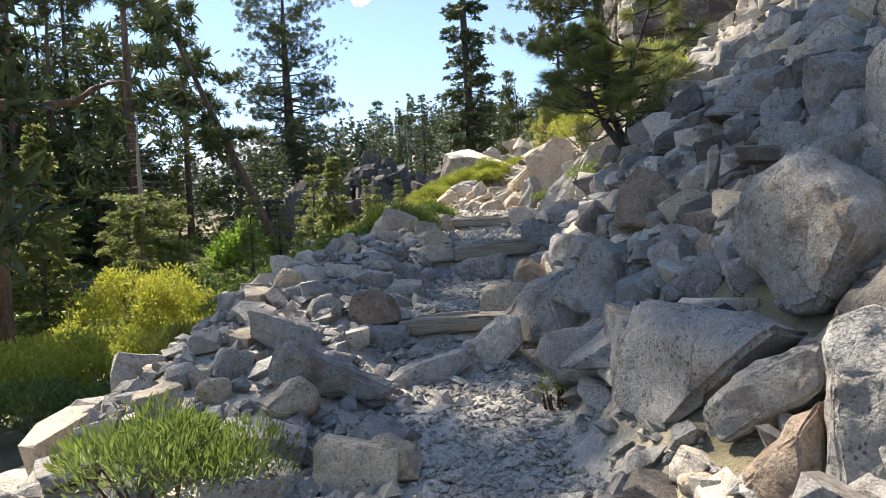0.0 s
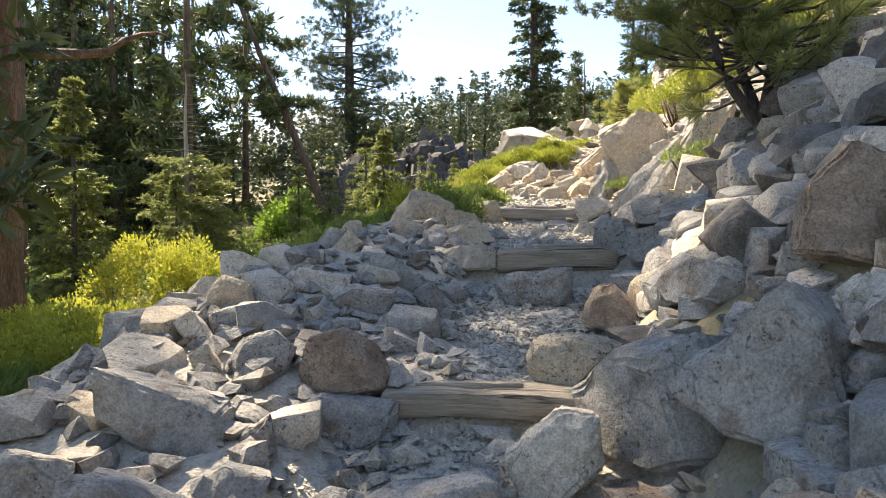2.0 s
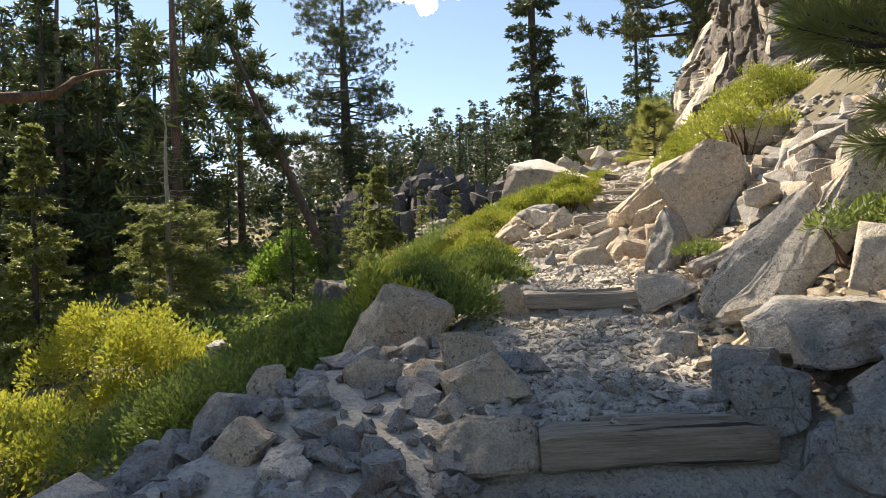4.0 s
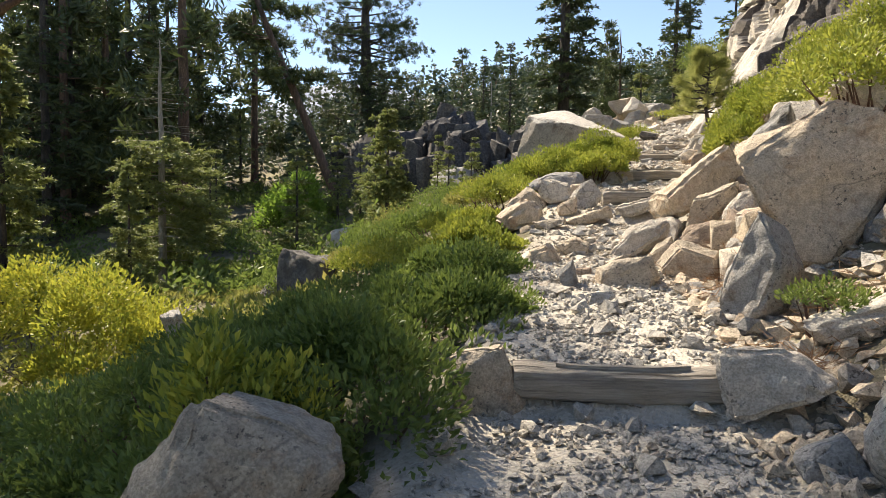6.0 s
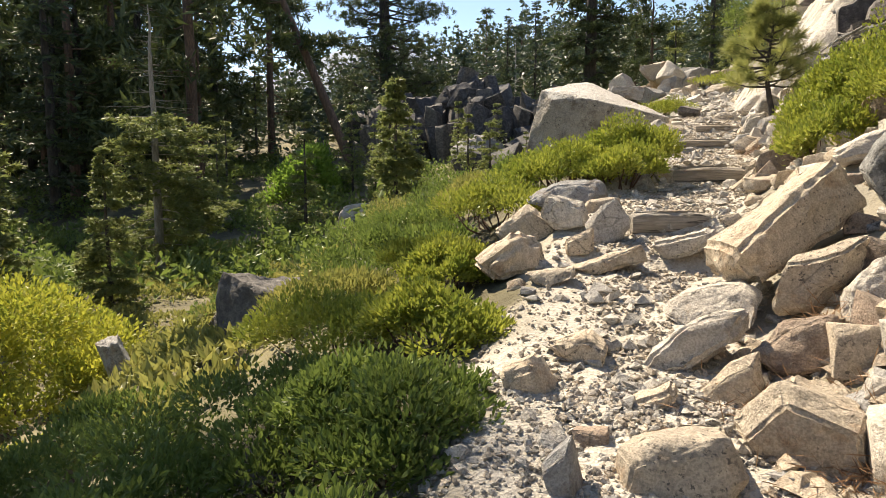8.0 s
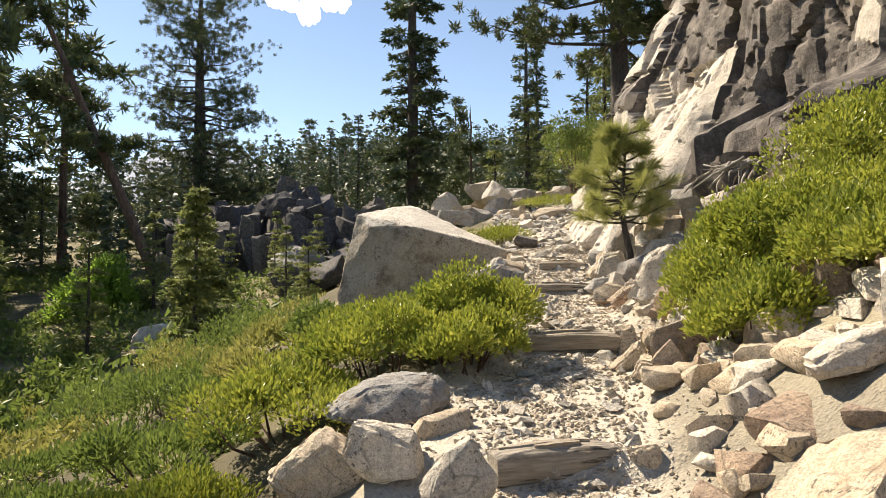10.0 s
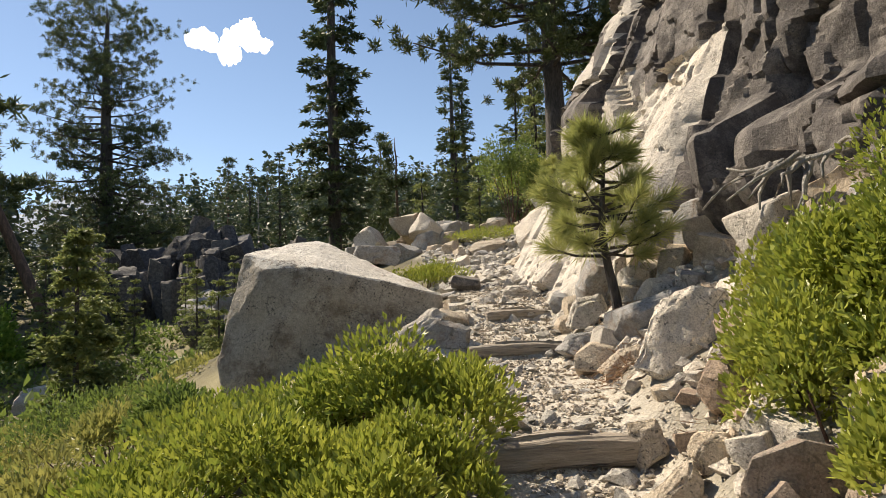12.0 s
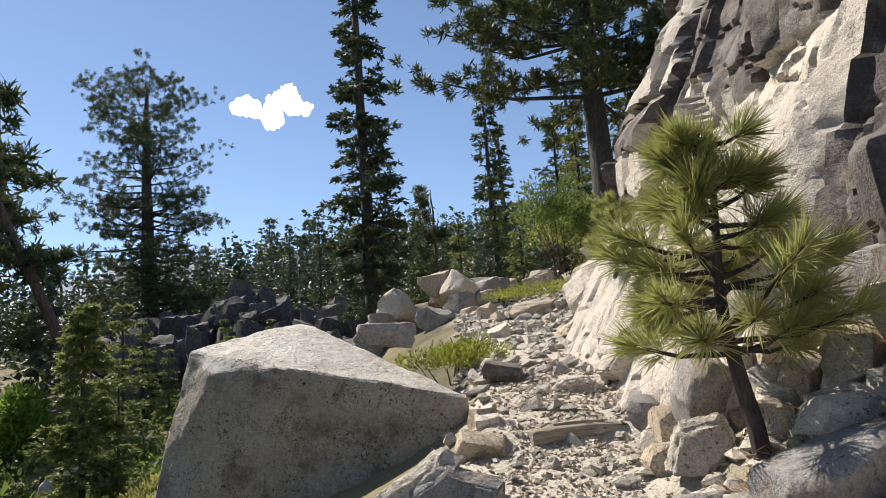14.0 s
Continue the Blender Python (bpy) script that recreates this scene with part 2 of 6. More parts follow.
def lie(x, y):
    """Height of the bare ground at arrays or numbers x, y."""
    x, y = np.asarray(x, float), np.asarray(y, float)
    d = x - np.interp(y, BEND_Y, BEND_X)
    z = np.interp(y, TRAIL_Y, TRAIL_Z)
    step = np.interp(np.abs(d), (0.55, 0.95), (1, 0))
    z = z * step + np.interp(y, TRAIL_Y[::3], TRAIL_Z[::3]) * (1 - step)
    toe = np.interp(y, (0, 6, 8, 10, 12, 14, 18), (0.5, 0.5, 0.75, 0.85, 0.75, 0.6, 0.5))
    right = np.clip(d - toe, 0, 3.2) * np.interp(y, (0, 6, 9, 13, 18, 30, 60), (0.68, 0.72, 0.85, 0.75, 0.6, 0.35, 0.25))
    right = right + np.clip(d - 3.7, 0, 40) * np.interp(y, (0, 20, 60), (0.6, 0.5, 0.25))
    left = -np.clip(-d - np.interp(y, WIDE_Y, WIDE_X), 0, 200) * np.interp(y, FALL_Y, FALL_S)
    floor = -1.2 - 0.05 * np.clip(-x - 6, 0, 20) + 0.02 * np.clip(y - 10, 0, 20)
    far = np.clip(y - 42, 0, 400) * 0.2 * np.clip((x + 170) / 170, 0.3, 1.0) + np.clip(-x - 70, 0, 600) * 0.1
    low = floor + far
    side = z + right + left
    k = np.clip(0.5 + (side - low) / 1.6, 0, 1)
    out = low * (1 - k) + side * k + 0.4 * k * (1 - k)
    lump = 0.05 * np.sin(3.1 * x + 1.3 * y) * np.sin(2.3 * y - 0.7 * x) + 0.25 * np.sin(0.31 * x + 0.2 * y) * np.sin(0.27 * y)
    return out + lump * np.clip((np.abs(d) - 0.6) / 1.5, 0, 1)


# ---- makers ----
def part(name, mesh, material, parent=None, label=""):
    ob = new(name, mesh)
    if material and not mesh.materials:
        mesh.materials.append(material)
    if parent:
        ob.parent = parent
    return tagged(ob, label)


def mesh_of(name, verts, faces, smooth=False):
    me = bpy.data.meshes.new(name)
    me.from_pydata([tuple(v) for v in verts] if not isinstance(verts, np.ndarray) else verts.tolist(), [], faces if isinstance(faces, list) else faces.tolist())
    me.update()
    if smooth:
        me.shade_smooth()
    return me


def chiselled(seed, cuts=9, bevel=0.035, fine=2, rough=0.018, shape=(1, 1, 1), edge=0.13, crag=3.1):
    """A unit boulder: a block split along random planes, its edges worn, its faces uneven."""
    rnd = random.Random(seed)
    bm = bmesh.new()
    bmesh.ops.create_cube(bm, size=1.0)
    for v in bm.verts:
        v.co += Vector([rnd.uniform(-0.22, 0.22) for _ in range(3)])
    for _ in range(cuts):
        no = Vector([rnd.gauss(0, 1) for _ in range(3)])
        no.normalize()
        far = max(v.co.dot(no) for v in bm.verts)
        co = no * far * rnd.uniform(0.58, 0.9)
        cut = bmesh.ops.bisect_plane(bm, geom=bm.verts[:] + bm.edges[:] + bm.faces[:], plane_co=co, plane_no=no, clear_outer=True)
        rim = [e for e in cut["geom_cut"] if isinstance(e, bmesh.types.BMEdge)]
        if len(rim) > 2:
            bmesh.ops.edgeloop_fill(bm, edges=rim)
    bmesh.ops.remove_doubles(bm, verts=bm.verts[:], dist=0.03)
    bmesh.ops.bevel(bm, geom=bm.edges[:], offset=bevel, segments=1, affect="EDGES", clamp_overlap=True)
    bmesh.ops.triangulate(bm, faces=bm.faces[:])
    for _ in range(fine):
        longs = [e for e in bm.edges if e.calc_length() > edge]
        if longs:
            bmesh.ops.subdivide_edges(bm, edges=longs, cuts=1)
            bmesh.ops.triangulate(bm, faces=[f for f in bm.faces if len(f.verts) > 3])
    bm.normal_update()
    off = Vector([rnd.uniform(-50, 50) for _ in range(3)])
    moved = [(v, v.normal * (noise.fractal(v.co * crag + off, 1.0, 2.0, 4) * rough * 1.9 - abs(noise.noise(v.co * crag * 2.3 + off)) * rough * 1.3 + noise.noise(v.co * 15 + off) * rough * 0.6)) for v in bm.verts]
    for v, d in moved:
        v.co += d
    lo = [min(v.co[i] for v in bm.verts) for i in range(3)]
    hi = [max(v.co[i] for v in bm.verts) for i in range(3)]
    for v in bm.verts:
        v.co = Vector([((v.co[i] - lo[i]) / (hi[i] - lo[i]) - 0.5) * shape[i] for i in range(3)])
    me = bpy.data.meshes.new("rock")
    bm.to_mesh(me)
    bm.free()
    me.shade_smooth()
    me.set_sharp_from_angle(angle=radians(34))
    return me


POOL = {}


def pooled(i, tone, small=False):
    """One of a few dozen boulder meshes in the stone asked for."""
    if (i, tone, small) not in POOL:
        key = (i, "", small)
        if key not in POOL:
            POOL[key] = chiselled(1000 + i, cuts=6 + i % 7, bevel=0.02 + 0.015 * (i % 3), fine=0 if small else 2)
        me = POOL[key].copy()
        me.materials.append(ROCK[tone])
        POOL[(i, tone, small)] = me
    return POOL[(i, tone, small)]


COUNT = [0]
PLACED = []


def rock(x, y, z, w, d, h, yaw, roll, tone, label=""):
    """A boulder of its own by its middle, its size, its turn and its lean."""
    COUNT[0] += 1
    i = COUNT[0]
    me = chiselled(i, cuts=7 + (i * 7) % 6, bevel=0.014 + 0.010 * (i % 4), fine=4 if w > 0.45 else 2, rough=0.026, edge=0.085 if w > 0.45 else 0.14)
    me.materials.append(ROCK[tone])
    ob = new("boulder" if w > 0.45 else "rock", me)
    PLACED.append((x, y, 0.5 * (w + d) / 2))
    a = abs(radians(roll))
    c, s = math.cos(a), math.sin(a)
    # the leaning block still fills the width and height that it takes up
    det = c * c - s * s
    if abs(det) > 0.35:
        lw, lh = (w * c - h * s) / det, (h * c - w * s) / det
    else:
        lw, lh = w * 0.8, h * 0.8
    lw, lh = max(lw, 0.5 * w), max(lh, 0.45 * h)
    if abs(roll) >= 45:
        lw = math.hypot(w, h) * 0.9
        lh = lw * 0.34
    ob.matrix_world = pose(x, y, z, random.Random(i).uniform(-8, 8), 0, yaw + random.Random(i + 9).uniform(-14, 14)) @ pose(0, 0, 0, 0, -roll, 0) @ Matrix.Diagonal((lw, d, lh, 1))
    size = "large angular" if w > 0.6 else "angular" if w > 0.3 else "small broken"
    return tagged(ob, label or f"{size} {TONE_WORDS[tone]} granite rock bedded among trail rubble", "rock", "rocks along the trail")


HEROES = []


def boulder(x, y, z, w, d, h, yaw, tone, outline):
    """A boulder of known outline: a split block, its faces uneven and its edges worn, standing on the ground."""
    COUNT[0] += 1
    i = COUNT[0]
    rnd = random.Random(5000 + i)
    bm = bmesh.new()
    a = radians(yaw)
    lx, ly = -math.sin(a), math.cos(a)
    cu, cv = sum(u for u, v in outline) / len(outline), sum(v for u, v in outline) / len(outline)
    shift = (rnd.uniform(-0.10, 0.10), rnd.uniform(-0.14, -0.02))
    f, b, fu, fv = rnd.uniform(0.66, 0.84), rnd.uniform(0.75, 0.95), rnd.uniform(-0.22, 0.22), rnd.uniform(-0.05, 0.28)
    for u, v in outline:
        bm.verts.new((u * w, 0, v * h))
        f = min(0.88, max(0.58, f + rnd.uniform(-0.08, 0.08)))
        bm.verts.new(((cu + (u - cu) * f + shift[0]) * w, -d * (0.22 - fu * u - fv * v), (cv + (v - cv) * f + shift[1]) * h))
        bm.verts.new(((cu + (u - cu) * b) * w, d * 0.65, (cv + (v - cv) * b - 0.05) * h))
    low = float(lie(x + lx * d * 0.3, y + ly * d * 0.3)) - z
    if low < -0.5 * h:
        for u in (-0.42, 0.42):
            for t in (0.1 * d, 0.6 * d):
                bm.verts.new((u * w, t, max(low - 0.05, -1.3 * h)))
    bmesh.ops.convex_hull(bm, input=bm.verts[:])
    bmesh.ops.delete(bm, geom=[v for v in bm.verts if not v.link_faces], context="VERTS")
    bmesh.ops.dissolve_limit(bm, angle_limit=radians(7), verts=bm.verts[:], edges=bm.edges[:])
    size = max(w, h)
    bmesh.ops.bevel(bm, geom=bm.edges[:], offset=size * rnd.uniform(0.012, 0.035) * (2.4 if tone in ("tan", "pale") else 1.0), segments=3, affect="EDGES", clamp_overlap=True)
    bmesh.ops.triangulate(bm, faces=bm.faces[:])
    edge = max(0.035, size * 0.07)
    for _ in range(5):
        longs = [e for e in bm.edges if e.calc_length() > edge]
        if longs:
            bmesh.ops.subdivide_edges(bm, edges=longs, cuts=1)
            bmesh.ops.triangulate(bm, faces=[f for f in bm.faces if len(f.verts) > 3])
    bm.normal_update()
    off = Vector([rnd.uniform(-50, 50) for _ in range(3)])
    k = 1 / size
    moved = [(v, v.normal * size * (noise.fractal(v.co * k * 3.2 + off, 1.0, 2.0, 4) * 0.034 - abs(noise.noise(v.co * k * 5.5 + off)) * 0.034 + noise.noise(v.co * k * 15 + off) * 0.009)) for v in bm.verts]
    for v, m in moved:
        v.co += m
    me = bpy.data.meshes.new("boulder")
    bm.to_mesh(me)
    bm.free()
    me.shade_smooth()
    me.set_sharp_from_angle(angle=radians(52))
    me.materials.append(ROCK[tone])
    ob = new("boulder" if size > 0.45 else "rock", me)
    ob.matrix_world = pose(x, y, z, 0, 0, yaw)
    HEROES.append((x + lx * d * 0.2, y + ly * d * 0.2, 0.55 * w))
    PLACED.append((x, y, 0.5 * w))
    word = "large angular" if size > 0.6 else "angular" if size > 0.3 else "small broken"
    return tagged(ob, f"{word} {TONE_WORDS[tone]} granite rock bedded among trail rubble", "rock", "rocks along the trail")


def tubes(paths, sides=6):
    """Vertices and faces of tapered tubes along paths of (point, radius)."""
    V, F = [], []
    for path in paths:
        base = len(V)
        for k, (p, r) in enumerate(path):
            q = path[min(k + 1, len(path) - 1)][0] - path[max(k - 1, 0)][0]
            q = q.normalized() if q.length > 1e-6 else Vector((0, 0, 1))
            u = q.orthogonal().normalized() if abs(q.z) < 0.9 else Vector((1, 0, 0)).cross(q).normalized()
            w = q.cross(u)
            for j in range(sides):
                a = 2 * math.pi * j / sides
                V.append(p + (u * math.cos(a) + w * math.sin(a)) * r)
        for k in range(len(path) - 1):
            for j in range(sides):
                a, b = base + k * sides + j, base + k * sides + (j + 1) % sides
                F.append((a, b, b + sides, a + sides))
        F.append(tuple(base + (len(path) - 1) * sides + j for j in range(sides)))
    return V, F


def blades(points, ways, lengths, widths, rng, fold=0.0):
    """Leaves or needles as slim folded rhombs: arrays of roots and directions, lengths and widths."""
    n = len(points)
    ways = ways / np.maximum(np.linalg.norm(ways, axis=1, keepdims=True), 1e-6)
    r = rng.normal(size=(n, 3))
    side = np.cross(ways, r)
    side /= np.maximum(np.linalg.norm(side, axis=1, keepdims=True), 1e-6)
    up = np.cross(side, ways)
    L, W = np.asarray(lengths).reshape(-1, 1), np.asarray(widths).reshape(-1, 1)
    mid = points + ways * L * 0.5 + up * W * fold
    V = np.stack([points, mid + side * W * 0.5, points + ways * L, mid - side * W * 0.5], 1).reshape(-1, 3)
    k = np.arange(n)[:, None] * 4
    return V, k + np.array([[0, 1, 2, 3]])


def bush_mesh(seed, rx, ry, rz, leaves, size, slim=0.45, lumps=9, rise=0.5):
    """Crown of a low shrub: leaves on many overlapping clumps with gaps, and a ragged edge."""
    rng = np.random.default_rng(seed)
    a = rng.uniform(0, 2 * np.pi, lumps * 3)
    rr = np.sqrt(rng.uniform(0.0, 1, lumps * 3)) * 0.8
    cen = np.stack([np.cos(a) * rr, np.sin(a) * rr, 0.15 + 0.6 * (1 - rr ** 2) * rng.uniform(0.6, 1.1, lumps * 3)], 1)
    rad = rng.uniform(0.18, 0.36, lumps * 3)
    pick = rng.integers(0, lumps * 3, leaves)
    n = rng.normal(size=(leaves, 3))
    n[:, 2] = np.abs(n[:, 2]) * 0.9 - 0.15
    n /= np.linalg.norm(n, axis=1, keepdims=True)
    shell = rng.uniform(0.62, 1.08, (leaves, 1))
    p = (cen[pick] + n * rad[pick][:, None] * shell) * (rx, ry, rz)
    p[:, 2] = np.maximum(p[:, 2], 0.02)
    way = n * (1 / rx, 1 / ry, 1 / rz) * rx + rng.normal(size=(leaves, 3)) * 0.45 + (0, 0, rise)
    ln = rng.uniform(0.7, 1.3, leaves) * size
    return blades(p, way, ln, ln * slim * rng.uniform(0.8, 1.2, leaves), rng, 0.25), cen * (rx, ry, rz)


BUSHES = {}


def shrub(x, y, z, rx, ry, rz, leaves, size, mat, name, label, seed, slim=0.45, group="shrubs", rise=0.5, yaw=0):
    """A shrub with its stems and its leaves."""
    top = tagged(new(name), label, "shrub", group)
    top.matrix_world = pose(x, y, z, 0, 0, yaw)
    (V, F), cen = bush_mesh(seed, rx, ry, rz, leaves, size, slim, rise=rise)
    part("leaves", mesh_of("leaves", V, F), mat, top)
    rnd = random.Random(seed)
    paths = []
    for c in cen[::2]:
        e = Vector(c)
        b = Vector((e.x * 0.25, e.y * 0.25, -0.1))
        m = (b + e) / 2 + Vector((rnd.uniform(-0.1, 0.1) * rx, rnd.uniform(-0.1, 0.1) * ry, -0.05))
        paths.append([(b, 0.014), (m, 0.01), (e, 0.004)])
    V, F = tubes(paths, 5)
    part("stem", mesh_of("stem", V, F, True), TWIG, top)
    return top


def conifer_meshes(seed, h, style, spread, bare=0.25, lean=0.0, needles=9000, dead_top=0.0, trunk_r=None, size=1.0, gaps=0.0, slim=1.0, more=0, pads=False):
    """Trunk, limbs and needles of one conifer, of 'fir', 'pine' or 'open' habit."""
    rnd, rng = random.Random(seed), np.random.default_rng(seed)
    tr = trunk_r or h * 0.014
    wob = [rnd.uniform(-1, 1) * h * 0.004 for _ in range(24)]

    def axis(f):
        k = min(int(f * 10), 10)
        return Vector((lean * h * f + wob[k] * f, wob[k + 12] * f, h * f))

    trunk = [(axis(k / 14), tr * (1.25 if k == 0 else 1) * (1 - k / 14) ** 0.65 + 0.012 * size) for k in range(15)]
    limbs, roots, ways, lens, stubs = [], [], [], [], []
    whorls = int((1 - bare) * h / (0.40 if style == "fir" else 0.95) / size)
    for i in range(whorls):
        f = min(0.995, bare + (1 - bare) * (i + rnd.random() * (1.6 if style == "fir" else 0.6)) / whorls)
        g = (f - bare) / (1 - bare)
        if style == "fir":
            reach = spread * (1 - g) ** 0.8 * min(1, 0.55 + g * 3) + (0.12 if dead_top == 0 else 0.5) * size
            many = rnd.choice((4, 5, 6))
        else:
            reach = spread * (0.55 + 0.75 * math.sin(math.pi * min(0.96, 0.25 + g * 0.72))) * (1 - 0.55 * g ** 3)
            many = rnd.choice((2, 3, 4)) + more
            if pads:
                reach = spread * (1.0 - 0.25 * g - 0.2 * max(0, g - 0.85) / 0.15) * rnd.uniform(0.75, 1.1)
        dead = f > 1 - dead_top
        for j in range(many):
            if rnd.random() < gaps:
                continue
            a = rnd.uniform(0, 2 * math.pi)
            ln = reach * rnd.uniform(0.55, 1.12)
            out = Vector((math.cos(a), math.sin(a), 0))
            p0 = axis(f)
            if style == "fir":
                tip = p0 + out * ln + Vector((0, 0, -0.22 * ln * (1 - g) + 0.10 * ln * g))
                mid = p0 + out * ln * 0.5 + Vector((0, 0, -0.02 * ln))
            else:
                sag = rnd.uniform(-0.28, 0.1) if g < 0.5 else rnd.uniform(0.0, 0.4)
                mid = p0 + out * ln * 0.5 + Vector((rnd.uniform(-1, 1), rnd.uniform(-1, 1), rnd.uniform(-0.6, 0.3))) * ln * 0.12 + Vector((0, 0, sag * ln * 0.4))
                tip = p0 + out * ln + Vector((0, 0, sag * ln + 0.12 * ln))
            r0 = max(0.010 * size, tr * (1 - f) * (0.22 if style == "fir" else 0.34))
            (stubs if dead else limbs).append([(p0, r0), (mid, r0 * 0.6), (tip, r0 * 0.2)])
            if dead:
                continue
            if style == "fir":
                for _ in range(max(3, int(ln / size * 5))):
                    s = rnd.uniform(0.18, 1.0)
                    q = p0.lerp(mid, s * 2) if s < 0.5 else mid.lerp(tip, s * 2 - 1)
                    sd = out.cross(Vector((0, 0, 1))) * rnd.choice((-1, 1))
                    roots.append(q)
                    ways.append(out * 0.7 + sd * rnd.uniform(0.3, 1.0) + Vector((0, 0, rnd.uniform(-0.6, 0.25))))
                    lens.append(0.42 * ln * (1.15 - s) + 0.22 * size)
            else:
                for _ in range(max(3, int(ln / size * 3.0))):
                    s = rnd.uniform(0.42, 1.02) if not pads else 1.02 - 0.62 * rnd.random() ** 1.5
                    q = p0.lerp(mid, s * 2) if s < 0.5 else mid.lerp(tip, s * 2 - 1)
                    jit = Vector((rnd.gauss(0, 1), rnd.gauss(0, 1), rnd.gauss(0, 0.55 if not pads else 0.34) + (0.2 if pads else 0))) * 0.13 * ln
                    roots.append(q + jit)
                    ways.append(out * 0.5 + Vector((0, 0, 0.5)))
                    lens.append(rnd.uniform(0.36, 0.62) * size)
    V, F = tubes([trunk], 9)
    V2, F2 = tubes(limbs, 4)
    F = F + [tuple(i + len(V) for i in f) for f in F2]
    V = V + V2
    tv = mesh_of("trunk", V, F, True)
    dead_mesh = []
    for stub in stubs:
        V, F = tubes([stub], 4)
        dead_mesh.append(mesh_of("dead_limb", V, F, True))
    R, W, L = np.array([tuple(r) for r in roots]), np.array([tuple(w) for w in ways]), np.array(lens)
    k = max(3, needles // max(1, len(R)))
    if style == "fir":
        s = rng.uniform(0, 1, (len(R), k, 1))
        base = R[:, None] + W[:, None] / np.linalg.norm(W, axis=1)[:, None, None] * L[:, None, None] * s
        way = W[:, None] * 0.8 + rng.normal(size=(len(R), k, 3)) * (0.7, 0.7, 0.35)
        ln = (0.16 + 0.20 * rng.uniform(0, 1, (len(R), k))) * size
        wd = ln * rng.uniform(0.2, 0.38, (len(R), k)) * slim
    else:
        way = rng.normal(size=(len(R), k, 3)) + W[:, None] * 0.7
        base = R[:, None] + rng.normal(size=(len(R), k, 3)) * L[:, None, None] * 0.22
        ln = L[:, None] * rng.uniform(0.5, 1.0, (len(R), k))
        wd = ln * rng.uniform(0.14, 0.26, (len(R), k)) * slim
    V, F = blades(base.reshape(-1, 3), way.reshape(-1, 3), ln.reshape(-1), wd.reshape(-1), rng, 0.1)
    return tv, dead_mesh, mesh_of("crown", V, F)


def tree(x, y, z, meshes, label, leafmat, barkmat, name="pine_tree", yaw=0, scale=1.0, category="tree", group="forest trees"):
    top = tagged(new(name), label, category, group)
    tv, dead, cv = meshes
    part("trunk", tv, barkmat, top)
    for limb in dead:
        part("dead_limb", limb, BARK_DEAD, top, "bleached dead branch")
    part("crown", cv, leafmat, top)
    top.matrix_world = pose(x, y, z, 0, 0, yaw) @ Matrix.Scale(scale, 4)
    return top


# ---- ground: one sheet out to the horizon ----
def spaced(lo, a, b, hi, fine, grow):
    out = list(np.arange(a, b, fine))
    for end, sign in ((hi, 1), (lo, -1)):
        s, p = fine, out[-1] if sign > 0 else out[0]
        while (end - p) * sign > 0:
            s = min(s * grow, 40)
            p += s * sign
            out = out + [p] if sign > 0 else [p] + out
    return np.array(out)


def trail_x(y):
    return float(np.interp(y, BEND_Y, BEND_X))


def build_ground():
    xs, ys = spaced(-900, -3.0, 5.0, 900, 0.1, 1.11), spaced(-120, 0.0, 24.0, 1500, 0.1, 1.10)
    X, Y = np.meshgrid(xs, ys)
    Z = lie(X, Y)
    near = (np.abs(X) < 9) & (Y > -4) & (Y < 36)
    rng = np.random.default_rng(5)
    Z = Z + np.where(near, rng.normal(0, 0.008, Z.shape), 0)
    nx, ny = len(xs), len(ys)
    V = np.stack([X, Y, Z], -1).reshape(-1, 3)
    k = (np.arange(ny - 1)[:, None] * nx + np.arange(nx - 1)[None]).reshape(-1)
    F = np.stack([k, k + 1, k + nx + 1, k + nx], 1)
    me = mesh_of("ground", V, F, True)
    d = X - np.interp(Y, BEND_Y, BEND_X)
    wide = np.interp(Y, WIDE_Y, WIDE_X)
    edge = np.sin(X * 5 + Y * 3) * 0.12 + np.sin(Y * 7.3) * 0.08
    mask = np.clip((d + wide + 0.3 + edge) / 0.3, 0, 1) * np.maximum(np.interp(d, (0.5, 0.85), (1, 0.12)), np.interp(Y, (12, 14), (0, 0.4)) * (d < 2.0)) * np.interp(Y, (26, 40), (1, 0.3))
    att = me.attributes.new("tread", "FLOAT", "POINT")
    att.data.foreach_set("value", mask.reshape(-1).astype(np.float32))
    ob = new("ground", me)
    me.materials.append(GROUND)
    tagged(ob, "rocky trail tread of gravel and dust on a wooded slope", "ground", "", "structure")


build_ground()


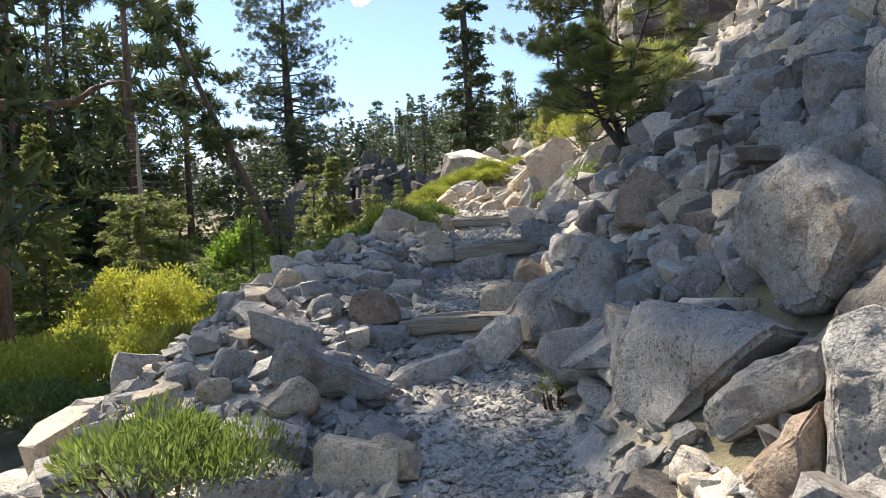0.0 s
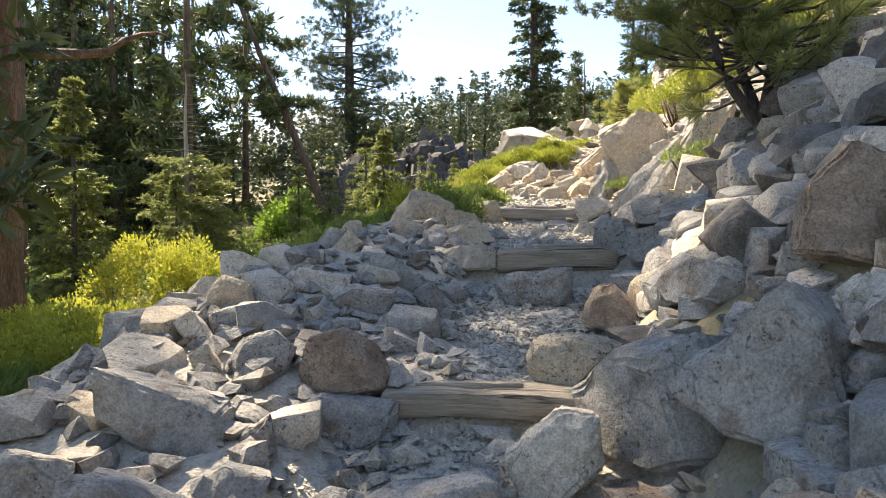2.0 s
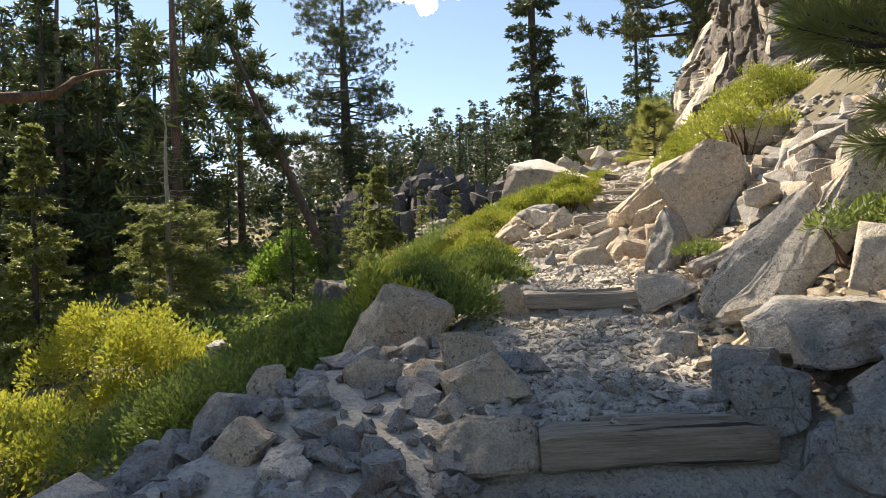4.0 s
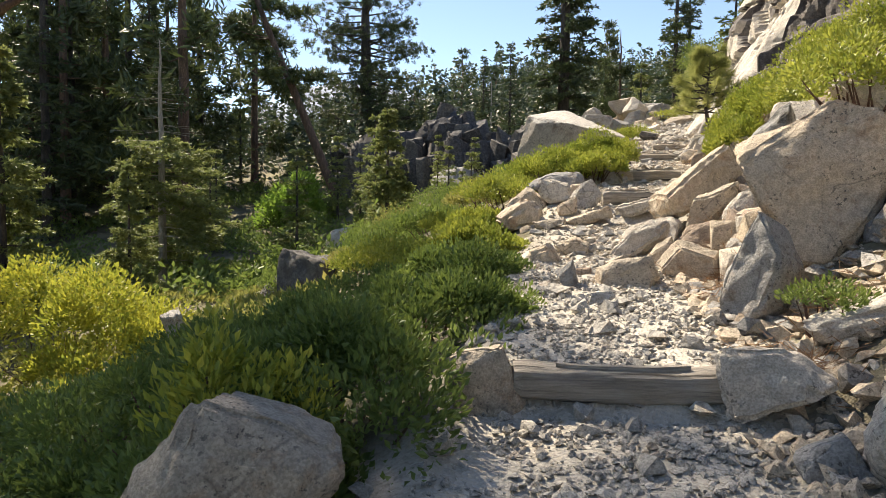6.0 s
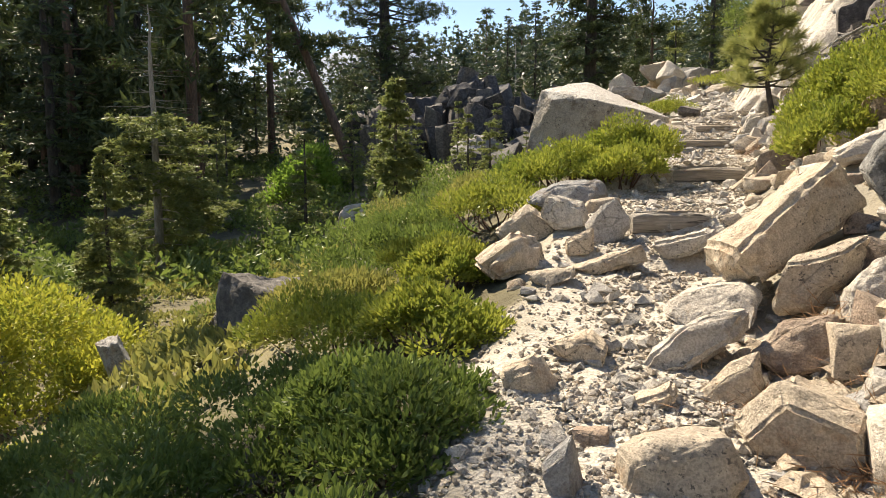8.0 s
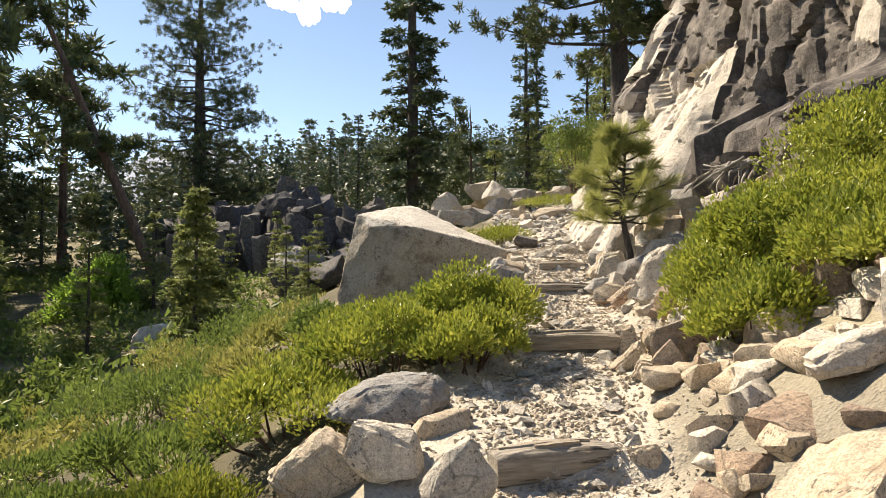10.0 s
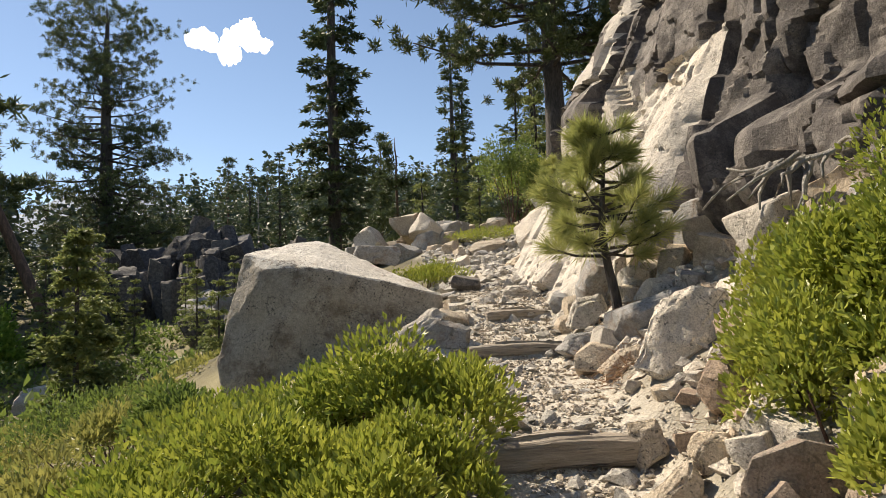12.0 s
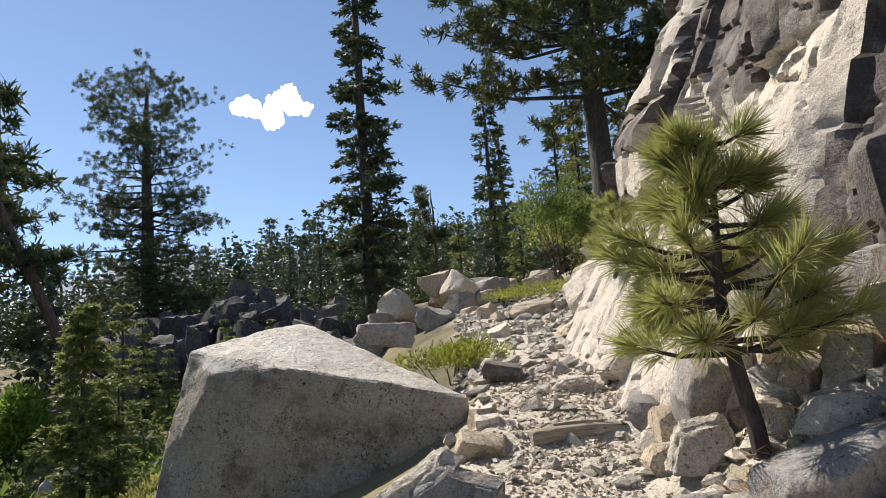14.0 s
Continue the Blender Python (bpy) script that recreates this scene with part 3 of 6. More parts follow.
def build_far_ridge():
    """The ridge beyond the valley, blue from haze put into its colour."""
    rng = np.random.default_rng(8)
    n = 110
    a = np.linspace(radians(-40), radians(85), n)
    top = 165 + 30 * np.sin(a * 9) + 16 * np.sin(a * 23 + 1) + rng.normal(0, 4, n)
    V, F = [], []
    for i in range(n):
        for r, z in ((900, -10), (1000, top[i] * 0.55), (1100, top[i]), (1300, top[i] * 0.7)):
            V.append((-math.sin(a[i]) * r, math.cos(a[i]) * r, z + rng.normal(0, 2)))
    for i in range(n - 1):
        for j in range(3):
            F.append((i * 4 + j, (i + 1) * 4 + j, (i + 1) * 4 + j + 1, i * 4 + j + 1))
    mat = bpy.data.materials.new("painted_haze_ridge")
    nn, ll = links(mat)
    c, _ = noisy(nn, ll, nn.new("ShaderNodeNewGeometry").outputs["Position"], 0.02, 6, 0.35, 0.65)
    # distance haze painted as the blue-grey of the ridge surface
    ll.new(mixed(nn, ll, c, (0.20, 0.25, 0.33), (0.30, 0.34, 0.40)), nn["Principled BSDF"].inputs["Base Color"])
    nn["Principled BSDF"].inputs["Roughness"].default_value = 1.0
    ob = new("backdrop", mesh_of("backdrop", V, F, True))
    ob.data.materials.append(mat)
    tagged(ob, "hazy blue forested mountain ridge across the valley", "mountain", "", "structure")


build_far_ridge()


# ---- timber steps ----
def timber(xa, ya, xb, yb, top, thick, deep, seed, bow=0.02):
    """A weathered log or beam laid across the trail, split and worn."""
    rnd = random.Random(seed)
    ln = math.hypot(xb - xa, yb - ya)
    n, m = 22, 12
    V, F = [], []
    for i in range(n + 1):
        u = i / n
        shrink = 1 - 0.18 * max(0, abs(u - 0.5) * 2 - 0.9) * 10 * 0.5
        for j in range(m):
            a = 2 * math.pi * j / m
            ca, sa = math.cos(a), math.sin(a)
            y = math.copysign(abs(ca) ** 0.55, ca) * deep / 2
            z = math.copysign(abs(sa) ** 0.55, sa) * thick / 2
            q = Vector((u * 4, y * 9, z * 9 + seed))
            w = 1 + 0.13 * noise.noise(q) + 0.05 * noise.noise(q * 4)
            V.append(((u - 0.5) * ln, y * w * shrink, z * w * shrink - bow * (2 * u - 1) ** 2 + rnd.uniform(-1, 1) * 0.002))
    for i in range(n):
        for j in range(m):
            a, b = i * m + j, i * m + (j + 1) % m
            F.append((a, b, b + m, a + m))
    F.append(tuple(reversed(range(m))))
    F.append(tuple(n * m + j for j in range(m)))
    me = mesh_of("timber_step", V, F, True)
    me.materials.append(TIMBER)
    me.set_sharp_from_angle(angle=radians(40))
    ob = new("timber_step", me)
    ob.matrix_world = pose((xa + xb) / 2, (ya + yb) / 2, top - thick / 2, 0, rnd.uniform(-1.5, 1.5), math.degrees(math.atan2(yb - ya, xb - xa)))
    for k in range(2 if thick > 0.15 else 1):
        V, F = [], []
        half, mid = ln * rnd.uniform(0.16, 0.36), ln * rnd.uniform(-0.12, 0.12)
        for i in range(9):
            u = i / 8
            w, t = 0.018 * (0.35 + math.sin(math.pi * u) ** 0.5) + 0.003 * rnd.random(), 0.012
            y0 = deep * (-0.12 + 0.26 * k) + 0.006 * math.sin(5 * u + seed)
            x0, z0 = mid + (2 * u - 1) * half, thick / 2 * 1.0 - bow * ((mid + (2 * u - 1) * half) * 2 / ln) ** 2 + 0.004 * rnd.random()
            V += [(x0, y0 - w, z0 - t), (x0, y0 + w, z0 - t), (x0, y0 + w * 0.8, z0 + t), (x0, y0 - w * 0.8, z0 + t)]
        for i in range(8):
            for j in range(4):
                F.append((i * 4 + j, i * 4 + (j + 1) % 4, i * 4 + 4 + (j + 1) % 4, i * 4 + 4 + j))
        F += [(3, 2, 1, 0), (32, 33, 34, 35)]
        part("split_strip", mesh_of("split_strip", V, F), TIMBER, ob)
    return tagged(ob, "weathered grey timber beam holding a gravel trail step", "step", "trail steps")


timber(-0.46, 5.30, 0.46, 5.26, 0.84, 0.14, 0.22, 1)
timber(-0.02, 7.76, 0.90, 7.80, 1.39, 0.18, 0.20, 2)
timber(-0.04, 10.34, 0.92, 10.40, 1.79, 0.15, 0.20, 3, -0.02)
timber(0.80, 15.62, 1.50, 15.78, 2.70, 0.17, 0.17, 4)
timber(1.42, 18.10, 2.24, 18.02, 3.08, 0.17, 0.20, 5, 0.03)
timber(1.80, 20.05, 2.72, 20.12, 3.47, 0.11, 0.16, 6)
timber(2.25, 21.25, 2.95, 21.35, 3.75, 0.11, 0.15, 7)
timber(2.15, 17.00, 2.55, 17.12, 2.98, 0.08, 0.12, 8)
timber(0.95, 16.90, 1.55, 17.05, 2.80, 0.09, 0.14, 9)


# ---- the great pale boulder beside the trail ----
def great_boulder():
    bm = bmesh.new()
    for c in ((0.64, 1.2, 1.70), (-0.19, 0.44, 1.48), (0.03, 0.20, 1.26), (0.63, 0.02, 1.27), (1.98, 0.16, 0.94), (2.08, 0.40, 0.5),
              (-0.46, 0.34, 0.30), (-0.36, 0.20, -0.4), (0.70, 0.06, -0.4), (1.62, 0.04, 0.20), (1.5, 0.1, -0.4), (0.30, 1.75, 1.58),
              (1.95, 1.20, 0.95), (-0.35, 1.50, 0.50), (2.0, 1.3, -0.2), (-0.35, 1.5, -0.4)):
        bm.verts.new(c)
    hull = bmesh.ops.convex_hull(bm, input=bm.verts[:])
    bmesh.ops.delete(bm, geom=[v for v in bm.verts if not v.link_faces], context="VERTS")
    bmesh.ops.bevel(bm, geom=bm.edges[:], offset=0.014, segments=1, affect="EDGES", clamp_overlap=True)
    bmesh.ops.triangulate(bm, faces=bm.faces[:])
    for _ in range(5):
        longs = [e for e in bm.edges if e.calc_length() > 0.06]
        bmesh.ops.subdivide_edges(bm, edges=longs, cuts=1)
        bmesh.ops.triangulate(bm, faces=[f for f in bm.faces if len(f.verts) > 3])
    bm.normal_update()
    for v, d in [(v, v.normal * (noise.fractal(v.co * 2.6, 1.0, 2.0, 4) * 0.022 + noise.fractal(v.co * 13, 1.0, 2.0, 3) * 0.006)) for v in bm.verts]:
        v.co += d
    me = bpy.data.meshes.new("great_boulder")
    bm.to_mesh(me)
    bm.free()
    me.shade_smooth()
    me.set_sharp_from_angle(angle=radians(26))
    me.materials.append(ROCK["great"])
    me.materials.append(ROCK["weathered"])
    # sunlit top and shaded sides are put into the stone colours, with weathered stains
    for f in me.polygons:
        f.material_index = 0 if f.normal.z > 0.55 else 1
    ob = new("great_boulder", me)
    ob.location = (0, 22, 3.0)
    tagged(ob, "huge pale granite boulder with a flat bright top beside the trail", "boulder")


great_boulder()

# ---- rocks placed one by one ----
boulder(1.41, 2.91, 1.32, 0.73, 0.46, 0.77, -62, "grey", ((0.04, 0.50), (0.16, 0.40), (0.44, 0.21), (0.50, 0.03), (0.29, -0.40), (-0.01, -0.50), (-0.50, -0.06), (-0.38, 0.21)))
boulder(0.94, 3.01, 0.71, 1.09, 0.55, 0.69, -70, "grey", ((-0.27, 0.50), (0.23, 0.49), (0.50, 0.38), (0.27, 0.16), (-0.09, -0.50), (-0.50, -0.23), (-0.41, 0.14)))
boulder(1.03, 2.45, 0.76, 0.46, 0.23, 0.43, -55, "grey", ((-0.50, -0.20), (-0.05, 0.25), (0.50, 0.50), (0.50, 0.09), (0.15, -0.19), (-0.24, -0.50)))
boulder(1.11, 1.91, 0.82, 0.27, 0.40, 0.57, -35, "grey", ((-0.41, 0.42), (0.04, 0.50), (0.50, 0.43), (0.41, -0.38), (0.02, -0.49), (-0.50, -0.50)))
boulder(0.95, 2.13, 0.65, 0.27, 0.22, 0.36, -50, "rust", ((-0.50, -0.27), (0.14, 0.30), (0.48, 0.50), (0.50, -0.34), (-0.38, -0.50)))
boulder(0.87, 4.50, 1.10, 0.66, 0.39, 0.55, -52, "grey", ((-0.50, -0.22), (-0.19, 0.11), (0.11, 0.50), (0.27, 0.27), (0.39, -0.09), (0.50, -0.50), (-0.06, -0.49)))
boulder(0.63, 4.97, 0.88, 0.86, 0.60, 0.53, -55, "grey", ((-0.50, -0.12), (-0.17, 0.37), (0.25, 0.50), (0.21, 0.22), (0.34, -0.11), (0.50, -0.29), (0.23, -0.50), (-0.31, -0.42)))
boulder(0.25, 4.84, 0.68, 0.38, 0.26, 0.35, -9, "pale", ((-0.50, -0.02), (0.01, 0.50), (0.42, 0.47), (0.50, -0.11), (0.10, -0.50), (-0.29, -0.42)))
boulder(1.40, 4.90, 1.61, 0.56, 0.45, 0.49, -10, "rust", ((-0.44, 0.16), (-0.14, 0.50), (0.20, 0.31), (0.50, -0.13), (0.44, -0.32), (-0.12, -0.50), (-0.50, -0.37)))
boulder(2.18, 4.98, 2.29, 0.67, 0.60, 0.39, -20, "grey", ((-0.50, -0.23), (0.01, 0.50), (0.48, 0.48), (0.50, -0.06), (0.08, -0.50)))
boulder(2.36, 4.13, 2.15, 0.46, 0.42, 0.45, -20, "grey", ((-0.50, -0.09), (-0.47, 0.47), (0.05, 0.50), (0.50, 0.35), (0.48, -0.12), (0.00, -0.31), (-0.39, -0.50)))
boulder(1.63, 4.89, 1.77, 0.34, 0.30, 0.30, -20, "mottled", ((-0.50, 0.13), (-0.20, 0.50), (0.47, 0.48), (0.50, -0.38), (-0.25, -0.50)))
boulder(1.76, 4.59, 1.75, 0.12, 0.27, 0.34, -22, "mottled", ((-0.50, 0.43), (-0.15, 0.50), (0.50, -0.30), (-0.14, -0.50)))
boulder(1.85, 5.56, 2.13, 0.49, 0.44, 0.33, -18, "dark", ((-0.50, -0.50), (-0.39, 0.06), (0.25, 0.50), (0.50, -0.02), (0.13, -0.32)))
boulder(3.01, 5.31, 2.91, 0.68, 0.54, 0.38, -26, "grey", ((-0.50, -0.26), (-0.24, 0.40), (0.50, 0.50), (0.47, -0.38), (0.07, -0.37), (-0.50, -0.50)))
boulder(3.13, 7.29, 3.24, 0.71, 0.64, 0.41, -21, "grey", ((-0.50, -0.50), (-0.34, 0.28), (0.13, 0.50), (0.50, -0.24), (0.10, -0.42)))
boulder(1.25, 3.66, 1.09, 0.31, 0.25, 0.29, -40, "grey", ((-0.50, -0.08), (0.12, 0.50), (0.50, 0.33), (0.46, -0.40), (-0.03, -0.50)))
boulder(1.17, 4.11, 1.12, 0.29, 0.23, 0.26, -30, "dark", ((-0.50, -0.30), (0.06, 0.33), (0.47, 0.50), (0.50, 0.12), (-0.16, -0.50)))
boulder(1.43, 3.95, 1.28, 0.23, 0.19, 0.21, -30, "tan", ((-0.50, -0.14), (0.26, 0.50), (0.50, 0.25), (0.28, -0.35), (-0.32, -0.50)))
boulder(0.96, 5.85, 1.28, 0.46, 0.41, 0.35, -17, "grey", ((-0.50, -0.09), (-0.08, 0.33), (0.44, 0.50), (0.50, 0.11), (0.16, -0.23), (-0.37, -0.50)))
boulder(1.20, 4.63, 1.28, 0.15, 0.18, 0.21, -27, "pale", ((-0.50, 0.12), (0.12, 0.50), (0.50, 0.33), (0.44, -0.46), (-0.28, -0.50)))
boulder(1.33, 8.29, 1.70, 0.71, 0.64, 0.28, -11, "grey", ((-0.50, 0.02), (-0.24, 0.44), (0.47, 0.50), (0.50, -0.08), (0.22, -0.50), (-0.43, -0.50)))
boulder(0.68, 6.29, 1.07, 0.41, 0.29, 0.30, -14, "rust", ((-0.50, -0.28), (-0.35, 0.38), (-0.03, 0.50), (0.50, -0.27), (0.24, -0.50)))
boulder(0.37, 5.39, 0.92, 0.46, 0.32, 0.29, -10, "tan", ((-0.50, -0.03), (-0.39, 0.38), (0.13, 0.50), (0.50, 0.31), (0.08, -0.50), (-0.39, -0.46)))
boulder(0.24, 7.04, 1.11, 0.57, 0.29, 0.32, -6, "grey", ((-0.50, 0.26), (-0.26, 0.38), (0.50, 0.50), (0.50, -0.37), (-0.43, -0.50)))
boulder(0.89, 7.80, 1.45, 0.33, 0.27, 0.33, -8, "grey", ((-0.50, 0.34), (-0.08, 0.50), (0.50, 0.34), (0.50, -0.20), (-0.21, -0.50)))
boulder(1.33, 7.92, 1.69, 0.60, 0.54, 0.30, -18, "grey", ((-0.50, 0.30), (-0.05, 0.50), (0.50, 0.38), (0.43, -0.08), (-0.09, -0.50), (-0.44, -0.46)))
boulder(1.61, 9.00, 2.21, 1.11, 0.41, 1.16, -16, "pale", ((-0.50, -0.48), (0.16, 0.31), (0.50, 0.50), (0.46, 0.27), (0.22, 0.17), (-0.37, -0.50)))
boulder(1.68, 11.67, 2.66, 0.95, 0.78, 0.97, -20, "tan", ((-0.50, 0.24), (0.07, 0.50), (0.33, 0.43), (0.50, 0.08), (0.44, -0.10), (0.16, -0.48), (-0.04, -0.50), (-0.18, -0.35), (-0.36, -0.01)))
boulder(2.69, 13.15, 3.46, 0.78, 0.70, 0.60, -20, "pale", ((-0.50, 0.08), (-0.10, 0.50), (0.50, 0.23), (0.47, -0.32), (0.03, -0.50)))
boulder(1.22, 11.26, 2.17, 0.39, 0.34, 0.68, -60, "grey", ((-0.50, -0.50), (-0.43, -0.03), (0.06, 0.50), (0.50, 0.10), (0.33, -0.37)))
boulder(1.50, 9.56, 1.98, 0.84, 0.66, 1.10, -40, "pale", ((-0.50, -0.17), (-0.38, 0.04), (0.04, 0.31), (0.39, 0.50), (0.50, 0.18), (0.29, -0.17), (-0.17, -0.50), (-0.46, -0.37)))
boulder(2.07, 11.09, 2.52, 0.36, 0.29, 0.26, -21, "tan", ((-0.50, 0.14), (0.01, 0.50), (0.50, 0.23), (0.41, -0.38), (-0.40, -0.50)))
boulder(1.46, 10.60, 2.01, 0.46, 0.37, 0.29, -17, "pale", ((-0.50, -0.17), (0.43, 0.50), (0.50, 0.05), (-0.20, -0.50)))
boulder(1.03, 10.24, 1.76, 0.48, 0.29, 0.35, -14, "pale", ((-0.50, 0.42), (0.12, 0.50), (0.50, 0.10), (0.05, -0.13), (-0.37, -0.50)))
boulder(-0.16, 10.26, 1.70, 0.38, 0.27, 0.38, 0, "tan", ((-0.50, 0.37), (0.18, 0.50), (0.50, -0.15), (0.25, -0.46), (-0.33, -0.50)))
boulder(-0.82, 9.08, 1.64, 0.71, 0.56, 0.63, 10, "tan", ((-0.50, -0.19), (-0.32, 0.16), (-0.08, 0.50), (0.22, 0.41), (0.48, 0.27), (0.50, 0.10), (0.30, -0.22), (0.16, -0.42), (-0.34, -0.50)))
boulder(-0.28, 8.35, 1.50, 0.44, 0.31, 0.43, 5, "tan", ((-0.50, 0.45), (-0.17, 0.50), (0.11, 0.39), (0.50, -0.19), (0.33, -0.46), (-0.34, -0.50), (-0.44, 0.05)))
boulder(-0.78, 8.14, 1.51, 0.30, 0.24, 0.24, 15, "tan", ((-0.50, 0.23), (-0.16, 0.50), (0.47, 0.23), (0.50, -0.35), (-0.00, -0.50), (-0.43, -0.07)))
boulder(-1.25, 8.01, 1.50, 0.19, 0.16, 0.21, 27, "tan", ((-0.50, 0.13), (-0.16, 0.49), (0.45, 0.50), (0.50, -0.50), (-0.48, -0.34)))
boulder(1.12, 12.37, 2.08, 0.48, 0.43, 0.41, -25, "tan", ((-0.50, 0.03), (-0.15, 0.50), (0.44, 0.29), (0.50, -0.24), (0.05, -0.50), (-0.24, -0.28)))
boulder(1.34, 13.06, 2.26, 0.44, 0.35, 0.30, -25, "rust", ((-0.50, -0.28), (-0.23, 0.31), (0.28, 0.50), (0.50, 0.03), (0.41, -0.29), (-0.10, -0.50)))
boulder(0.67, 12.11, 2.02, 0.44, 0.39, 0.30, -15, "tan", ((-0.50, 0.19), (-0.16, 0.41), (0.33, 0.50), (0.50, 0.06), (0.39, -0.30), (-0.44, -0.50)))
boulder(0.82, 13.19, 2.18, 0.63, 0.44, 0.47, -20, "pale", ((-0.50, -0.48), (-0.13, 0.02), (0.15, 0.40), (0.50, 0.50), (0.49, 0.24), (0.17, -0.16), (-0.29, -0.50)))
boulder(1.58, 14.04, 2.75, 0.90, 0.54, 0.78, 12, "tan", ((-0.50, -0.17), (-0.19, 0.03), (0.27, 0.50), (0.50, 0.09), (0.10, -0.18), (-0.33, -0.50), (-0.46, -0.42)))
boulder(1.54, 13.48, 2.51, 0.42, 0.37, 0.46, -24, "tan", ((-0.50, -0.26), (-0.30, 0.22), (0.50, 0.50), (0.43, 0.12), (0.00, -0.41), (-0.47, -0.50)))
boulder(1.69, 13.21, 2.49, 0.31, 0.34, 0.43, -32, "pale", ((-0.50, -0.06), (0.01, 0.40), (0.46, 0.50), (0.50, -0.33), (-0.44, -0.50)))
boulder(2.20, 14.23, 3.14, 0.45, 0.57, 0.71, -30, "mottled", ((-0.50, -0.12), (-0.35, 0.12), (0.40, 0.50), (0.50, -0.42), (-0.05, -0.50)))
boulder(2.37, 15.17, 3.22, 0.46, 0.37, 0.32, -22, "pale", ((-0.50, -0.17), (-0.02, 0.28), (0.50, 0.50), (0.26, -0.26), (-0.39, -0.50)))
boulder(1.08, 13.82, 2.30, 0.55, 0.49, 0.27, -15, "pale", ((-0.50, -0.24), (-0.28, 0.17), (0.31, 0.50), (0.50, 0.23), (0.45, -0.31), (-0.19, -0.50)))
boulder(1.15, 15.00, 2.51, 0.51, 0.41, 0.27, -10, "pale", ((-0.50, 0.03), (0.34, 0.50), (0.50, 0.23), (0.15, -0.24), (-0.30, -0.50)))
boulder(-0.14, 14.83, 2.42, 0.57, 0.46, 0.40, 8, "tan", ((-0.50, -0.12), (0.11, 0.50), (0.42, 0.31), (0.50, -0.21), (-0.18, -0.50)))
boulder(-0.08, 15.93, 2.57, 0.55, 0.44, 0.39, 4, "tan", ((-0.50, -0.16), (0.04, 0.50), (0.50, 0.05), (0.36, -0.43), (-0.33, -0.50)))
boulder(0.26, 15.67, 2.69, 0.43, 0.35, 0.32, -1, "pale", ((-0.50, -0.07), (-0.32, 0.50), (0.41, 0.32), (0.50, -0.30), (-0.13, -0.50)))
boulder(0.60, 15.29, 2.65, 0.36, 0.30, 0.38, -4, "pale", ((-0.50, -0.09), (-0.18, 0.30), (0.17, 0.50), (0.50, 0.02), (0.33, -0.39), (-0.27, -0.50)))
boulder(0.38, 15.02, 2.52, 0.23, 0.18, 0.22, -1, "tan", ((-0.50, 0.01), (0.46, 0.50), (0.50, -0.33), (-0.42, -0.50)))
boulder(0.58, 14.82, 2.40, 0.57, 0.28, 0.23, -3, "tan", ((-0.50, -0.23), (0.40, 0.50), (0.50, -0.01), (-0.23, -0.50)))
boulder(0.18, 14.47, 2.33, 0.36, 0.25, 0.13, 2, "tan", ((-0.50, 0.10), (0.46, 0.50), (0.50, -0.01), (-0.20, -0.50)))
boulder(0.29, 16.40, 2.80, 0.79, 0.71, 0.36, 0, "grey", ((-0.50, -0.11), (-0.14, 0.43), (0.37, 0.50), (0.50, 0.04), (0.20, -0.50), (-0.20, -0.29)))
boulder(1.59, 15.68, 2.63, 0.19, 0.15, 0.15, -18, "tan", ((-0.50, 0.31), (0.39, 0.50), (0.50, -0.30), (-0.39, -0.50)))
boulder(-4.47, 19.48, 0.90, 1.24, 0.99, 0.97, 33, "dark", ((-0.50, -0.24), (-0.17, 0.33), (0.19, 0.50), (0.50, 0.30), (0.49, -0.24), (-0.46, -0.50)))
boulder(2.29, 17.95, 3.01, 0.22, 0.23, 0.29, -29, "tan", ((-0.50, 0.38), (0.24, 0.50), (0.50, -0.12), (-0.27, -0.50)))
boulder(2.10, 17.38, 2.95, 0.30, 0.24, 0.29, -32, "tan", ((-0.50, -0.33), (0.34, 0.50), (0.50, 0.04), (-0.16, -0.50)))
boulder(2.32, 17.43, 3.06, 0.20, 0.16, 0.20, -35, "tan", ((-0.50, 0.00), (-0.26, 0.50), (0.50, 0.48), (0.44, -0.46), (-0.25, -0.50)))
boulder(2.10, 16.92, 2.91, 0.31, 0.25, 0.19, -38, "tan", ((-0.50, -0.44), (-0.19, 0.50), (0.50, 0.40), (0.40, -0.17), (-0.12, -0.50)))
boulder(2.79, 18.42, 3.54, 0.58, 0.43, 0.62, -34, "pale", ((-0.50, -0.26), (-0.25, 0.36), (0.16, 0.50), (0.50, 0.45), (0.46, 0.06), (-0.10, -0.50)))
boulder(2.61, 18.96, 3.37, 0.32, 0.25, 0.23, -29, "tan", ((-0.50, -0.31), (-0.01, 0.32), (0.45, 0.50), (0.50, 0.12), (-0.23, -0.50)))
boulder(2.87, 20.12, 3.71, 0.39, 0.31, 0.31, -22, "pale", ((-0.50, -0.47), (-0.28, 0.34), (0.33, 0.50), (0.50, -0.02), (0.08, -0.50)))
boulder(2.63, 19.78, 3.44, 0.36, 0.29, 0.22, -21, "grey", ((-0.50, -0.16), (-0.20, 0.38), (0.50, 0.50), (0.48, -0.06), (-0.13, -0.50)))
boulder(1.45, 20.30, 3.59, 0.51, 0.36, 0.39, -5, "pale", ((-0.50, -0.09), (0.21, 0.50), (0.50, 0.36), (-0.18, -0.50)))
boulder(1.63, 20.23, 3.57, 0.51, 0.41, 0.27, -7, "grey", ((-0.50, 0.11), (-0.09, 0.50), (0.50, 0.14), (0.45, -0.46), (-0.40, -0.50)))
